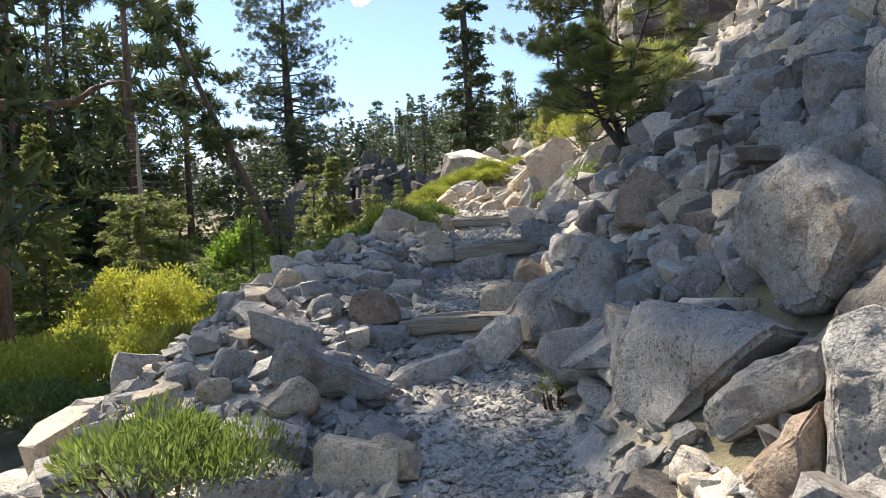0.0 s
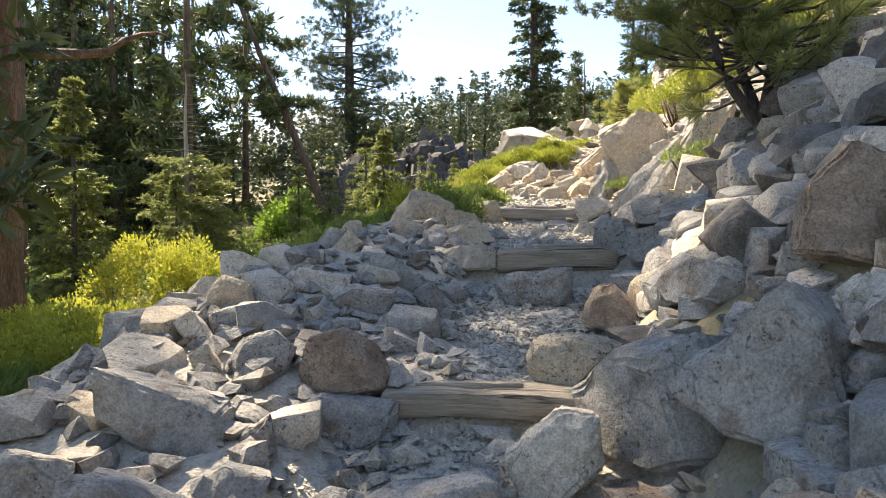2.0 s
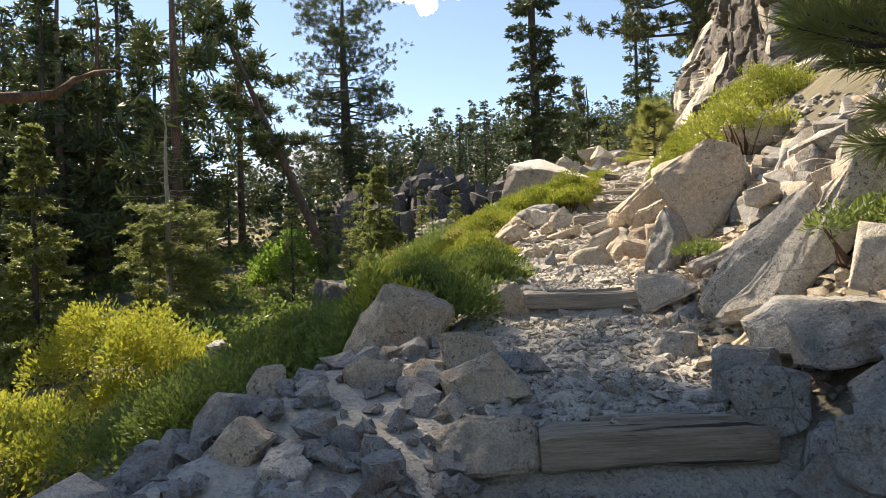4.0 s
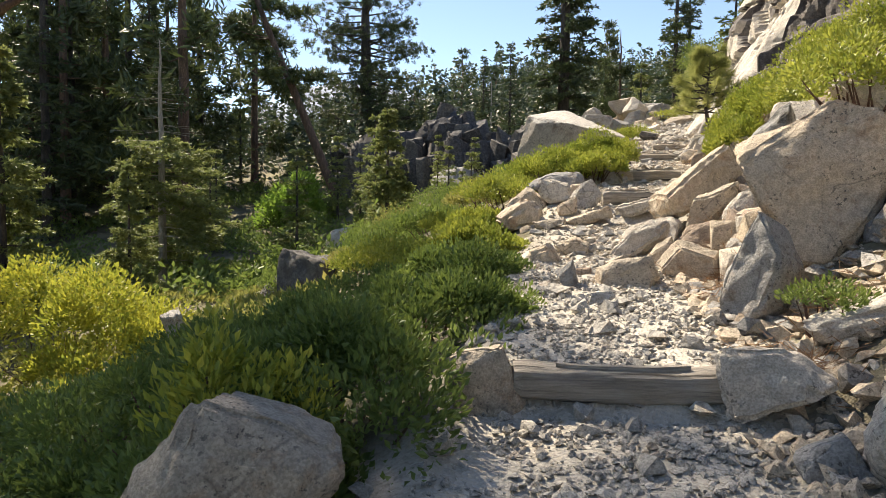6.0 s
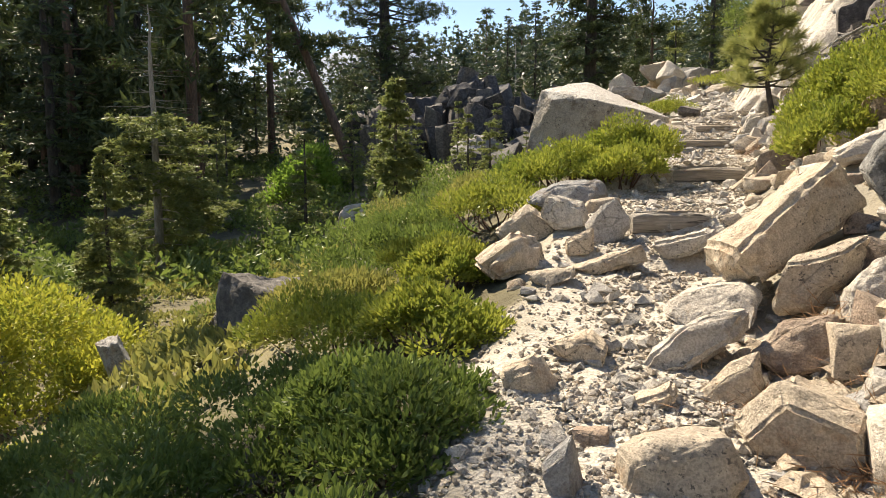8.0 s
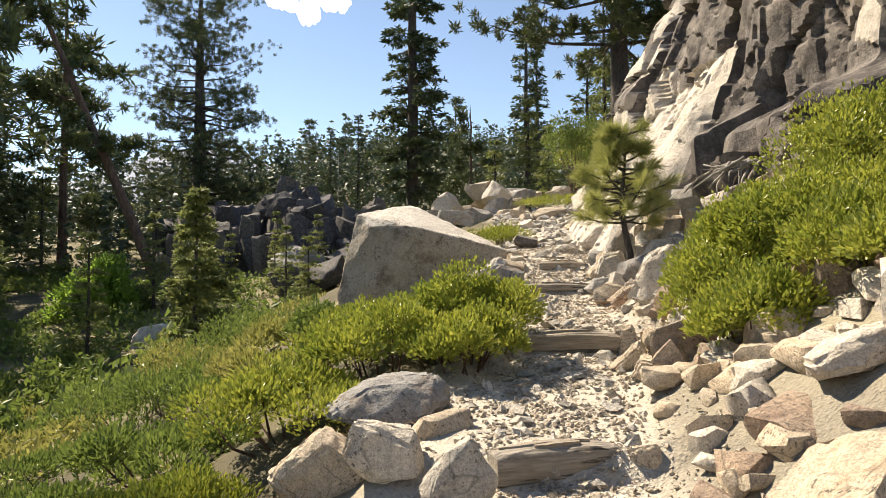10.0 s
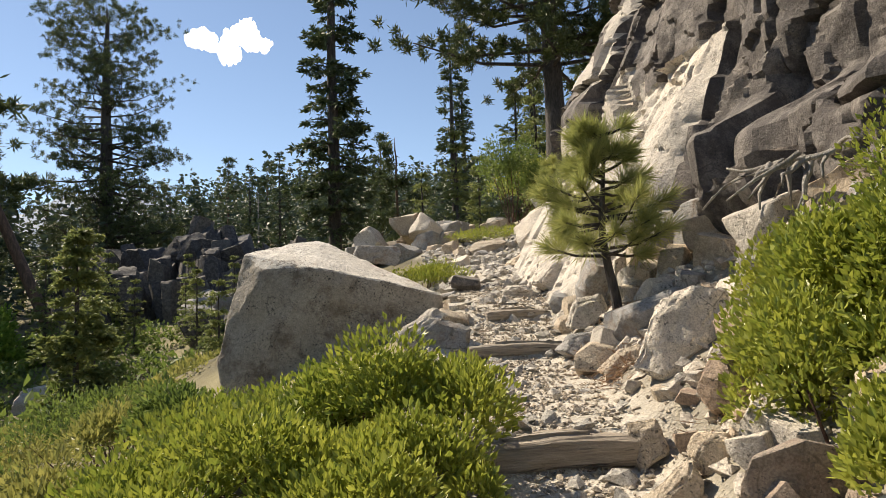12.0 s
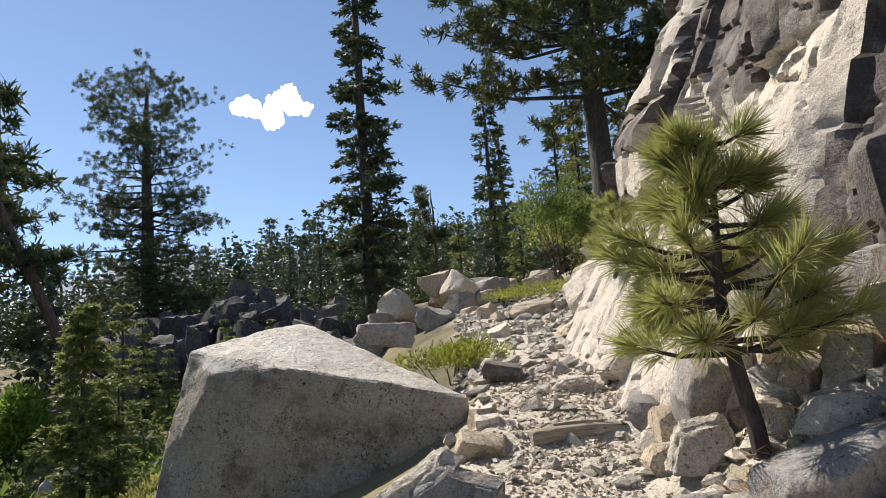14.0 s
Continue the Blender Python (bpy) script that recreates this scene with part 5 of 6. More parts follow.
def cliff():
    """The jointed face above the trail: upright columns, a ledge at the near end, a pale apron at the foot."""
    top = tagged(new("rock_cliff"), "jointed granite cliff with dark weathered columns and pale faces", "cliff", "", "structure")
    ys, zs = np.arange(16.2, 27.0, 0.042), np.arange(2.8, 11.4, 0.042)
    Y, Z = np.meshgrid(ys, zs)
    face = np.interp(Y, (16.2, 17.2, 18.0, 19.4, 20.5, 22.5, 24.0, 25.2, 25.7, 26.8), (7.2, 5.4, 4.5, 4.45, 4.6, 4.65, 4.6, 4.45, 4.7, 8.6))
    face = face + 0.05 * (Z - 5) + np.clip(Z - 6.8, 0, 9) * np.interp(Y, (20, 25), (0.1, 0.6))
    near = 1 - smooth(19.6, 20.5, Y)
    face = face - near * 0.72 * smooth(5.55, 5.05, Z) + near * 0.25 * smooth(4.6, 4.1, Z)
    sheet = 3.12 + (Y - 21.75) * 0.16 + (Z - lie(3.2, Y)) * 0.62
    apron = smooth(20.1, 21.0, Y) * smooth(26.4, 25.4, Y)
    on_apron = (sheet < face) & (apron > 0.5)
    base = face * (1 - apron) + np.minimum(face, sheet) * apron
    warp = 0.16 * np.sin(0.9 * Z + 0.6 * Y) + 0.03 * np.sin(4.1 * Z - 2 * Y)
    k1, u1, v1, g1 = cells((Y - 16.2 + warp * 0.5) * 1.25 + 1, (Z - 2.8 + 0.3 * np.sin(1.3 * Y)) * 0.62 + 1, 41, 16, 9)
    k2, u2, v2, g2 = cells((Y - 16.2 + warp * 0.3) * 3.3 + 1, (Z - 2.8 + 0.1 * np.sin(5 * Y)) * 2.1 + 1, 43, 40, 22)
    amp = np.where(on_apron, 0.22, 1.0)
    push = amp * ((k1[..., 0] - 0.5) * 0.46 + u1 * (k1[..., 1] - 0.5) * 0.55 + v1 * (k1[..., 2] - 0.5) * 0.40 + smooth(0.06, 0.0, g1) * 0.14)
    push = push + np.where(on_apron, 0.6, 1.0) * ((k2[..., 0] - 0.5) * 0.10 + u2 * (k2[..., 1] - 0.5) * 0.10 + v2 * (k2[..., 2] - 0.5) * 0.12 + smooth(0.08, 0.0, g2) * 0.03)
    fine = np.array([noise.fractal(Vector((3.0, y * 2.2, z * 1.8)), 1.0, 2.0, 5) for y, z in zip(Y.ravel(), Z.ravel())]).reshape(Y.shape)
    X = base + push + fine * 0.045
    n, m = X.shape
    V = np.stack([X, Y + 0.05 * fine, Z], -1).reshape(-1, 3)
    q = (np.arange(n - 1)[:, None] * m + np.arange(m - 1)[None]).reshape(-1)
    me = mesh_of("rock_face", V, np.stack([q, q + m, q + m + 1, q + 1], 1), True)
    me.set_sharp_from_angle(angle=radians(24))
    me.materials.append(ROCK["varnish"])
    me.materials.append(ROCK["pale"])
    column = (Y + 0.25 * np.sin(2 * Z) > 22.7) & (Y + 0.2 * np.sin(3 * Z) < 23.8) & (Z < 7.0) & (k2[..., 3] > 0.4)
    pale = on_apron | column | ((k1[..., 3] > 0.93) & (k2[..., 3] > 0.3)) | ((Y < 18.6) & (Z > 5.2) & (k2[..., 3] > 0.78))
    me.polygons.foreach_set("material_index", pale[:-1, :-1].reshape(-1).astype(np.int32))
    part("rock_face", me, None, top)
    # the mass behind
    for k, (x, y, z, w, d, h) in enumerate(((8.6, 20.5, 7.0, 6, 5, 7), (9.2, 23.0, 7.0, 4, 5, 7), (9.2, 16.5, 6.0, 5, 5, 4))):
        mass = chiselled(720 + k, cuts=11, bevel=0.010, fine=4, rough=0.011, edge=0.09)
        mass.materials.append(ROCK["varnish"])
        ob = new("rock_block", mass)
        ob.parent = top
        ob.matrix_basis = pose(x, y, z, 0, -6, 0) @ Matrix.Diagonal((d, w, h, 1))


cliff()


def far_cliff():
    top = tagged(new("far_cliff"), "dark fractured rock cliff across the gully", "cliff", "", "structure")
    rnd = random.Random(43)
    for k in range(150):
        u = rnd.random()
        x = -17 + 19 * u
        y = 72 + rnd.uniform(-4, 3)
        head = 8.8 + 2.6 * math.sin(u * 3.3) + 1.2 * math.sin(u * 17) - max(0, 71 - y) * 0.9
        low = float(lie(x, y)) - 1
        head = low + (head - low) * rnd.uniform(0.35, 1.0) ** 0.7
        tall = min(head - low, rnd.uniform(1.8, 5.5))
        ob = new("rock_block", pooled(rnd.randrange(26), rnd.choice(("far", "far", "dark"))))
        ob.parent = top
        ob.matrix_basis = pose(x, y + (9 - head) * -0.5, head - tall / 2, rnd.uniform(-16, 16), rnd.uniform(-26, 18), rnd.uniform(0, 360)) @ Matrix.Diagonal((rnd.uniform(1.0, 2.6), rnd.uniform(1.0, 2.4), tall, 1))
    for k in range(9):
        x = -17 + 2.2 * k
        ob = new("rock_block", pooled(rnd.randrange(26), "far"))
        ob.parent = top
        tall = rnd.uniform(4.5, 7.5)
        ob.matrix_basis = pose(x, 73.5, float(lie(x, 73.5)) + tall * 0.28, rnd.uniform(-20, 20), rnd.uniform(-24, 24), rnd.uniform(0, 360)) @ Matrix.Diagonal((rnd.uniform(3, 6), 4.5, tall, 1))
    for k in range(10):
        x, y = -5 + rnd.uniform(-3, 5), 62 + rnd.uniform(-3, 4)
        ob = new("rock_block", pooled(rnd.randrange(26), "grey" if k % 2 else "far"))
        ob.parent = top
        ob.matrix_basis = pose(x, y, float(lie(x, y)) + 1, rnd.uniform(-20, 20), 25, rnd.uniform(0, 360)) @ Matrix.Diagonal((2.6, 2.5, rnd.uniform(1.2, 2.4), 1))


far_cliff()

# ---- trees ----
hero_pine = conifer_meshes(101, 37, "pine", 8.2, 0.28, 0.0, 150000, trunk_r=1.0, size=0.8, slim=0.85, more=2, gaps=0.2, pads=True)
# backlit silhouette put into the trunk's colour by the dark fir bark
tree(-21.1, 91.6, 1.6, hero_pine, "tall open-crowned pine, its thick trunk coloured dark as if backlit", LEAF_PINE, BARK_DARK)
hero_fir = conifer_meshes(102, 30, "fir", 2.6, 0.18, 0.0, 26000, trunk_r=0.42, size=1.25, gaps=0.15)
tree(1.7, 54.3, float(lie(1.7, 54.3)) - 0.3, hero_fir, "tall narrow fir with a ragged crown", LEAF_FIR, BARK_DARK, "fir_tree")
leaning = conifer_meshes(103, 27, "pine", 3.2, 0.4, -0.42, 12000, trunk_r=0.42, size=1.5)
tree(-16.9, 66.0, float(lie(-16.9, 66)) - 0.3, leaning, "leaning pine with a bare lower trunk", LEAF_PINE, BARK)
snag = conifer_meshes(104, 11.6, "fir", 3.0, 0.16, 0.0, 40000, dead_top=0.36, trunk_r=0.2, size=0.7)
tree(-16.3, 35.9, -1.9, snag, "half-dead fir with a bleached bare top", LEAF_SPRUCE, BARK_DEAD, "fir_tree")
cone = conifer_meshes(105, 8.6, "fir", 1.9, 0.05, 0.0, 30000, size=0.7)
tree(-15.8, 26.1, -1.6, cone, "young bright green conical fir below the bank", LEAF_SPRUCE, BARK_DARK, "fir_tree")
tree(-12.6, 27.5, -1.5, cone, "young bright green conical fir below the bank", LEAF_SPRUCE, BARK_DARK, "fir_tree", 80, 0.6)
smallfir = conifer_meshes(106, 8.0, "fir", 1.7, 0.05, 0.0, 26000, size=0.75)
tree(-6.2, 36.0, -1.0, smallfir, "young conical fir at the foot of the slope", LEAF_SPRUCE, BARK_DARK, "fir_tree", 40, 0.95)
near_pine = conifer_meshes(107, 28, "pine", 5.1, 0.40, 0.0, 9500, trunk_r=0.52, size=1.3, gaps=0.44)
# added out of view: a sparse high crown that dapples the first steps
tree(-17.2, 22.0, -1.6, conifer_meshes(110, 37, "pine", 4.6, 0.60, 0.0, 6000, trunk_r=0.42, size=1.3, gaps=0.55), "unseen tall pine added to shade the start of the trail", LEAF_PINE, BARK, "pine_tree", 225)
# height, place and unseen crown chosen to shade the trail about y 9
tree(-20.2, 28.9, -2.0, conifer_meshes(111, 43, "pine", 2.7, 0.56, 0.0, 7500, trunk_r=0.42, size=1.2, gaps=0.3), "very tall pine at the meadow edge, its unseen crown added for shade", LEAF_PINE, BARK, "pine_tree", 140)
tree(-12.6, 18.4, -1.6, near_pine, "large old pine with thick reddish bark", LEAF_PINE, BARK, "pine_tree", 72)
cliff_pine = conifer_meshes(108, 15, "pine", 3.9, 0.36, 0.0, 110000, trunk_r=0.36, size=0.5, slim=0.95, more=2, gaps=0.1, pads=True)
tree(7.6, 33.5, 5.4, cliff_pine, "pine with spreading dark green boughs behind the cliff", LEAF_PINE, BARK_DARK, "pine_tree", 10)
dead = conifer_meshes(109, 9, "pine", 1.4, 0.3, 0.0, 300, dead_top=0.55, trunk_r=0.12, size=0.8)
tree(-5.6, 92, float(lie(-5.6, 92)), dead, "slender dead grey pine snag by the far cliff", LEAF_PINE, BARK_DEAD, "dead_tree")

FOREST = [
    (conifer_meshes(201, 26, "fir", 3.0, 0.05, 0.0, 4600, size=2.0, gaps=0.1), LEAF_FIR, BARK_DARK, "fir_tree", "tall dark fir standing in the forest"),
    (conifer_meshes(202, 24, "fir", 2.5, 0.03, 0.0, 4600, size=2.0), LEAF_FIR, BARK_DARK, "fir_tree", "tall dark fir standing in the forest"),
    (conifer_meshes(203, 27, "pine", 3.8, 0.14, 0.0, 4400, size=2.2), LEAF_PINE, BARK, "pine_tree", "tall open pine in the forest"),
    (conifer_meshes(204, 22, "pine", 3.2, 0.12, 0.0, 4600, size=2.1), LEAF_PINE, BARK, "pine_tree", "pine with a rounded crown among firs"),
    (conifer_meshes(205, 12, "fir", 2.1, 0.02, 0.0, 4200, size=1.4), LEAF_SPRUCE, BARK_DARK, "fir_tree", "young green fir on the wooded slope"),
]


def forest():
    rnd = random.Random(51)

    def put(k, x, y, s):
        m, lf, bk, nm, lb = FOREST[k]
        tree(x, y, float(lie(x, y)) - 0.3, m, lb, lf, bk, nm, rnd.uniform(0, 360), s * rnd.uniform(0.9, 1.1))

    # the dense wood down the slope
    done = 0
    while done < 58:
        y = rnd.uniform(40, 100)
        x = rnd.uniform(-95, -15)
        if x > 1.2 - 0.56 * (y - 16.7) - 1.5 or x < -1.0 * y - 5:
            continue
        if any(0 < (x - a) * -0.616 + (y - b) * 0.788 < 26 and abs((x - a) * 0.788 + (y - b) * 0.616) < 4 for a, b in ((-16.3, 35.9), (-15.8, 26.1), (-17.1, 56.2), (-6.2, 36.0))):
            continue
        put(rnd.choice((0, 0, 1, 1, 2, 3)), x, y, rnd.uniform(0.8, 1.15))
        done += 1
    for k in range(3):
        a, r = radians(rnd.uniform(25, 38)), rnd.uniform(52, 80)
        put(rnd.choice((0, 0, 1, 2)), 0.3 - math.sin(a) * r, 10.9 + math.cos(a) * r, rnd.uniform(0.9, 1.2))
    for x, y, s in ((-27, 62, 0.5), (-23, 55, 0.55), (-20, 48, 0.5), (-13, 44, 0.5), (-10.5, 52, 0.62), (-9, 47, 0.5), (-6, 55, 0.42), (-4.5, 50, 0.36), (-30, 75, 0.8), (-26, 84, 0.6), (-12, 60, 0.5), (-3.5, 45, 0.4), (-33, 58, 0.9), (-8, 64, 0.45), (-12, 54, 0.45), (-14.5, 57, 0.5), (-10, 58, 0.4), (-7.5, 60, 0.35), (-5, 64, 0.4), (-2.5, 60, 0.3)):
        put(4, x, y, s)
    put(3, -31, 81, 1.25)
    # the hill beyond the gully
    for k in range(26):
        y = rnd.uniform(84, 150)
        x = rnd.uniform(-0.36, 0.22) * y
        put(rnd.choice((2, 3, 4, 1, 4)), x, y, rnd.uniform(0.3, 0.62) + (0.08 if x > 0 else 0))
    put(3, -9.2, 160, 0.75)
    put(2, -19.4, 178, 0.6)
    # the wooded slope beyond the cliff
    for x, y, k, s in ((6.2, 62, 3, 0.55), (9.5, 58, 1, 0.62), (12, 66, 1, 0.72), (8, 50, 4, 0.62), (10.5, 47, 4, 0.8), (14, 55, 0, 0.6), (6, 72, 3, 0.5), (13, 44, 4, 0.75), (17, 60, 0, 0.7), (5.5, 46, 4, 0.45), (9.5, 41, 4, 0.5), (20, 52, 2, 0.7), (16, 40, 2, 0.6), (4.2, 57, 4, 0.4), (7.5, 43, 4, 0.4)):
        put(k, x, y, s)
    # unseen trees beside and behind the walker, the first added to shade the start
    for x, y, k in ((-12.8, 12.6, 2), (-13, 3, 2), (-11, -8, 1), (9, -12, 3), (-3, -18, 2)):
        put(k, x, y, 0.9)


forest()


def far_forest():
    """Woods on the hills beyond, too many to count: small trees of drooping sprays."""
    rng = np.random.default_rng(91)
    P, W, L, D = [], [], [], []
    n = 4200
    y = rng.uniform(70, 520, n)
    x = rng.uniform(-0.85, 0.42, n) * y
    keep = ~((np.abs(x + 6) < 11) & (y < 84))
    for px, py in zip(x[keep], y[keep]):
        h = rng.uniform(6, 15) if py > 110 else rng.uniform(5, 11)
        m = 50
        f = rng.uniform(0.05, 1, m)
        r = (1 - f) ** 0.8 * h * rng.uniform(0.14, 0.22) * rng.uniform(0.3, 1.1, m)
        a = rng.uniform(0, 2 * np.pi, m)
        out = np.stack([np.cos(a), np.sin(a), np.zeros(m)], 1)
        P.append(np.stack([px + np.cos(a) * r * 0.4, py + np.sin(a) * r * 0.4, float(lie(px, py)) + f * h], 1))
        W.append(out + rng.normal(size=(m, 3)) * 0.35 + (0, 0, -0.15))
        L.append(0.35 * r + 0.06 * h)
        D.append((0.35 * r + 0.06 * h) * rng.uniform(0.45, 0.8, m))
    V, F = blades(np.concatenate(P), np.concatenate(W), np.concatenate(L), np.concatenate(D), rng, 0.2)
    me = mesh_of("far_woods", V, F)
    me.materials.append(LEAF_FAR)
    tagged(new("far_woods", me), "dark conifer woods covering the far hills", "woods", "", "stuff")


far_forest()


def understory():
    """Low green brush on the shaded forest floor."""
    rng = np.random.default_rng(92)
    n = 330
    y = rng.uniform(24, 78, n)
    x = -3.5 - rng.uniform(0, 1, n) * (y * 0.75)
    keep = (x > -70) & ~((x > -14) & (y < 30))
    P, W, L = [], [], []
    for px, py in zip(x[keep], y[keep]):
        m = 170
        hh, r0 = rng.uniform(0.5, 1.7), rng.uniform(0.7, 1.8)
        a, q = rng.uniform(0, 2 * np.pi, m), np.sqrt(rng.uniform(0, 1, m))
        bx, by = px + np.cos(a) * q * r0, py + np.sin(a) * q * r0
        P.append(np.stack([bx, by, lie(bx, by) + hh * (1 - q ** 2) * rng.uniform(0.3, 1.1, m)], 1))
        W.append(rng.normal(size=(m, 3)) + (0, 0, 0.6))
        L.append(rng.uniform(0.18, 0.42, m))
    L = np.concatenate(L)
    V, F = blades(np.concatenate(P), np.concatenate(W), L, L * 0.5, rng, 0.2)
    me = mesh_of("forest_brush", V, F)
    me.materials.append(LEAF_GREEN)
    tagged(new("forest_brush", me), "low green brush on the shaded forest floor", "brush", "", "stuff")


understory()


# ---- the dead bough of the near pine ----
def bough():
    """A crooked bare limb, and a low needled limb that hangs over the start of the trail."""
    paths = [[(Vector(p), r) for p, r in (((-12.4, 18.7, 6.1), 0.17), ((-12.0, 19.4, 6.15), 0.15), ((-11.6, 20.2, 6.35), 0.13), ((-11.2, 20.7, 6.5), 0.12), ((-10.9, 21.1, 6.95), 0.10), ((-10.55, 21.4, 7.2), 0.07), ((-10.1, 21.5, 7.25), 0.04), ((-9.7, 21.5, 7.1), 0.012))]]
    V, F = tubes(paths, 8)
    tagged(part("dead_bough", mesh_of("dead_bough", V, F, True), BARK), "crooked bare brown bough on a large pine", "branch")
    top = tagged(new("pine_bough"), "low needled bough of the large old pine", "branch")
    rnd, rng = random.Random(75), np.random.default_rng(75)
    paths, P, W = [], [], []
    a, b = Vector((-12.5, 18.3, 8.4)), Vector((-5.2, 13.2, 6.6))
    paths.append([(a, 0.12), (a.lerp(b, 0.4) + Vector((0, 0, 0.4)), 0.08), (b, 0.02)])
    for k in range(46):
        s = rnd.uniform(0.3, 1.0)
        p = a.lerp(b, s) + Vector((0, 0, 0.6 * s * (1 - s)))
        tip = p + Vector((rnd.uniform(-1, 1), rnd.uniform(-1, 1), rnd.uniform(-0.25, 0.5))) * 0.9
        paths.append([(p, 0.02), (p.lerp(tip, 0.5), 0.014), (tip, 0.006)])
        for _ in range(90):
            P.append(tuple(p.lerp(tip, rnd.uniform(0.5, 1.05))))
            W.append(tuple(Vector(rng.normal(size=3)) * 0.6 + (tip - p).normalized() * 0.6))
    V, F = tubes(paths, 5)
    part("limb", mesh_of("limb", V, F, True), BARK_DARK, top)
    V, F = blades(np.array(P), np.array(W), rng.uniform(0.14, 0.26, len(P)), np.full(len(P), 0.02), rng, 0.2)
    part("needles", mesh_of("needles", V, F), LEAF_PINE, top)


bough()


# ---- young pines with long needles ----
def young_pine(x, y, z, h, spread, seed, tufts, needle, label, lean=(0, 0), leafmat=None, stems=1, low=0.3, thick=230, wide=0.006):
    rnd, rng = random.Random(seed), np.random.default_rng(seed)
    top = tagged(new("young_pine"), label, "tree")
    top.location = (x, y, z)
    trunks, limbs, ends = [], [], []
    for s in range(stems):
        a0 = rnd.uniform(0, 6.28)
        off = Vector((math.cos(a0), math.sin(a0), 0)) * spread * (0.5 if stems > 1 else 0)
        pts = []
        for k in range(9):
            f = k / 8
            pts.append(Vector((lean[0] * math.sin(f * 2.2) * h + 0.03 * math.sin(f * 9 + s), lean[1] * f * h + 0.02 * math.cos(f * 7), h * f * (1 if s == 0 else 0.8))) + off * f)
        r = h * 0.028
        trunks.append([(p, r * (1 - 0.8 * k / 8)) for k, p in enumerate(pts)])
        for _ in range(tufts // stems):
            f = rnd.uniform(low, 1.0)
            p = pts[min(7, int(f * 8))].lerp(pts[min(8, int(f * 8) + 1)], f * 8 % 1)
            a = rnd.uniform(0, 6.28)
            ln = spread * rnd.uniform(0.45, 1.0) * (1.1 - 0.75 * (f - low) / (1 - low))
            tip = p + Vector((math.cos(a) * ln, math.sin(a) * ln, ln * rnd.uniform(-0.1, 0.55)))
            mid = p.lerp(tip, 0.55) + Vector((0, 0, -0.07 * ln))
            limbs.append([(p, r * 0.3), (mid, r * 0.22), (tip, r * 0.13)])
            ends.append((mid, tip))
        ends.append((pts[7], pts[8]))
    V, F = tubes(trunks + limbs, 6)
    part("trunk", mesh_of("trunk", V, F, True), BARK_DARK, top)
    P, W = [], []
    for a, b in ends:
        d = (b - a).normalized()
        for _ in range(thick):
            s = rng.uniform(0.25, 1.02)
            P.append(tuple(a.lerp(b, float(s))))
            w = Vector(rng.normal(size=3)) * 0.62 + d * (0.55 + 0.5 * s) + Vector((0, 0, 0.12))
            W.append(tuple(w))
    n = len(P)
    ln = rng.uniform(0.6, 1.1, n) * needle
    V, F = blades(np.array(P), np.array(W), ln, np.full(n, wide), rng, 0.3)
    part("needles", mesh_of("needles", V, F), leafmat or LEAF_YOUNG, top)
    return top


young_pine(3.0, 19.75, 3.36, 1.78, 0.62, 61, 54, 0.20, "young pine with long yellow-green needles beside the trail", (-0.06, -0.02), low=0.42)
young_pine(1.95, 7.75, 2.3, 1.65, 0.95, 62, 110, 0.17, "bushy young pine with dark green needles among talus", (-0.08, -0.05), LEAF_SPRUCE, 3, 0.2, 220, 0.007)
young_pine(4.0, 24.0, 5.0, 0.9, 0.4, 63, 12, 0.15, "small pine seedling growing below the cliff", (0.05, 0), low=0.2)

# ---- shrubs ----
GREENBANK = "low dense green shrub on the bank below the trail"
for k, (x, y, r, h) in enumerate(((-0.75, 10.2, 0.75, 0.62), (-1.7, 10.6, 0.85, 0.7), (-0.55, 11.4, 0.62, 0.5), (-1.5, 11.9, 0.9, 0.68), (-2.6, 11.6, 1.0, 0.75), (-0.5, 12.6, 0.6, 0.5), (-1.3, 13.2, 0.85, 0.62), (-2.5, 13.4, 1.0, 0.7),
                                  (-0.55, 13.9, 0.55, 0.5), (-1.3, 14.6, 0.8, 0.6), (-1.0, 9.6, 0.5, 0.55), (-2.0, 9.7, 0.8, 0.7), (-2.9, 10.3, 1.0, 0.8), (-3.4, 12.4, 1.0, 0.7))):
    shrub(x, y, float(lie(x, y)) - 0.08, r, r * 1.05, h * 1.05, 8500, 0.042, LEAF_MANZ if y > 13.5 else LEAF_GREEN, "shrub", GREENBANK if y < 13.5 else "low dense yellow-green shrub on the bank below the trail", 300 + k, 0.48, rise=0.4, yaw=k * 50)
for k, (x, y, r, h) in enumerate(((-2.0, 16.6, 0.8, 0.5), (-1.4, 17.8, 0.8, 0.55), (-2.4, 18.6, 1.0, 0.6), (-0.9, 19.3, 0.8, 0.6), (-1.9, 20.3, 1.0, 0.7), (-0.4, 20.4, 0.6, 0.6), (-1.0, 21.3, 0.7, 0.7), (-3.0, 21.5, 1.2, 0.9), (-1.6, 23.0, 1.2, 1.0), (-3.3, 24.5, 1.4, 1.1), (-4.2, 19.6, 1.1, 0.6), (-3.4, 15.0, 0.8, 0.5))):
    shrub(x, y, float(lie(x, y)) - 0.08, r, r, h, 4200, 0.06, LEAF_MEADOW if k % 3 == 0 else LEAF_GREEN, "shrub", "low olive-green shrub on the slope below the trail", 420 + k, 0.42, rise=0.7, yaw=k * 50)
MANZ = "bright yellow-green manzanita shrub with small leathery leaves"
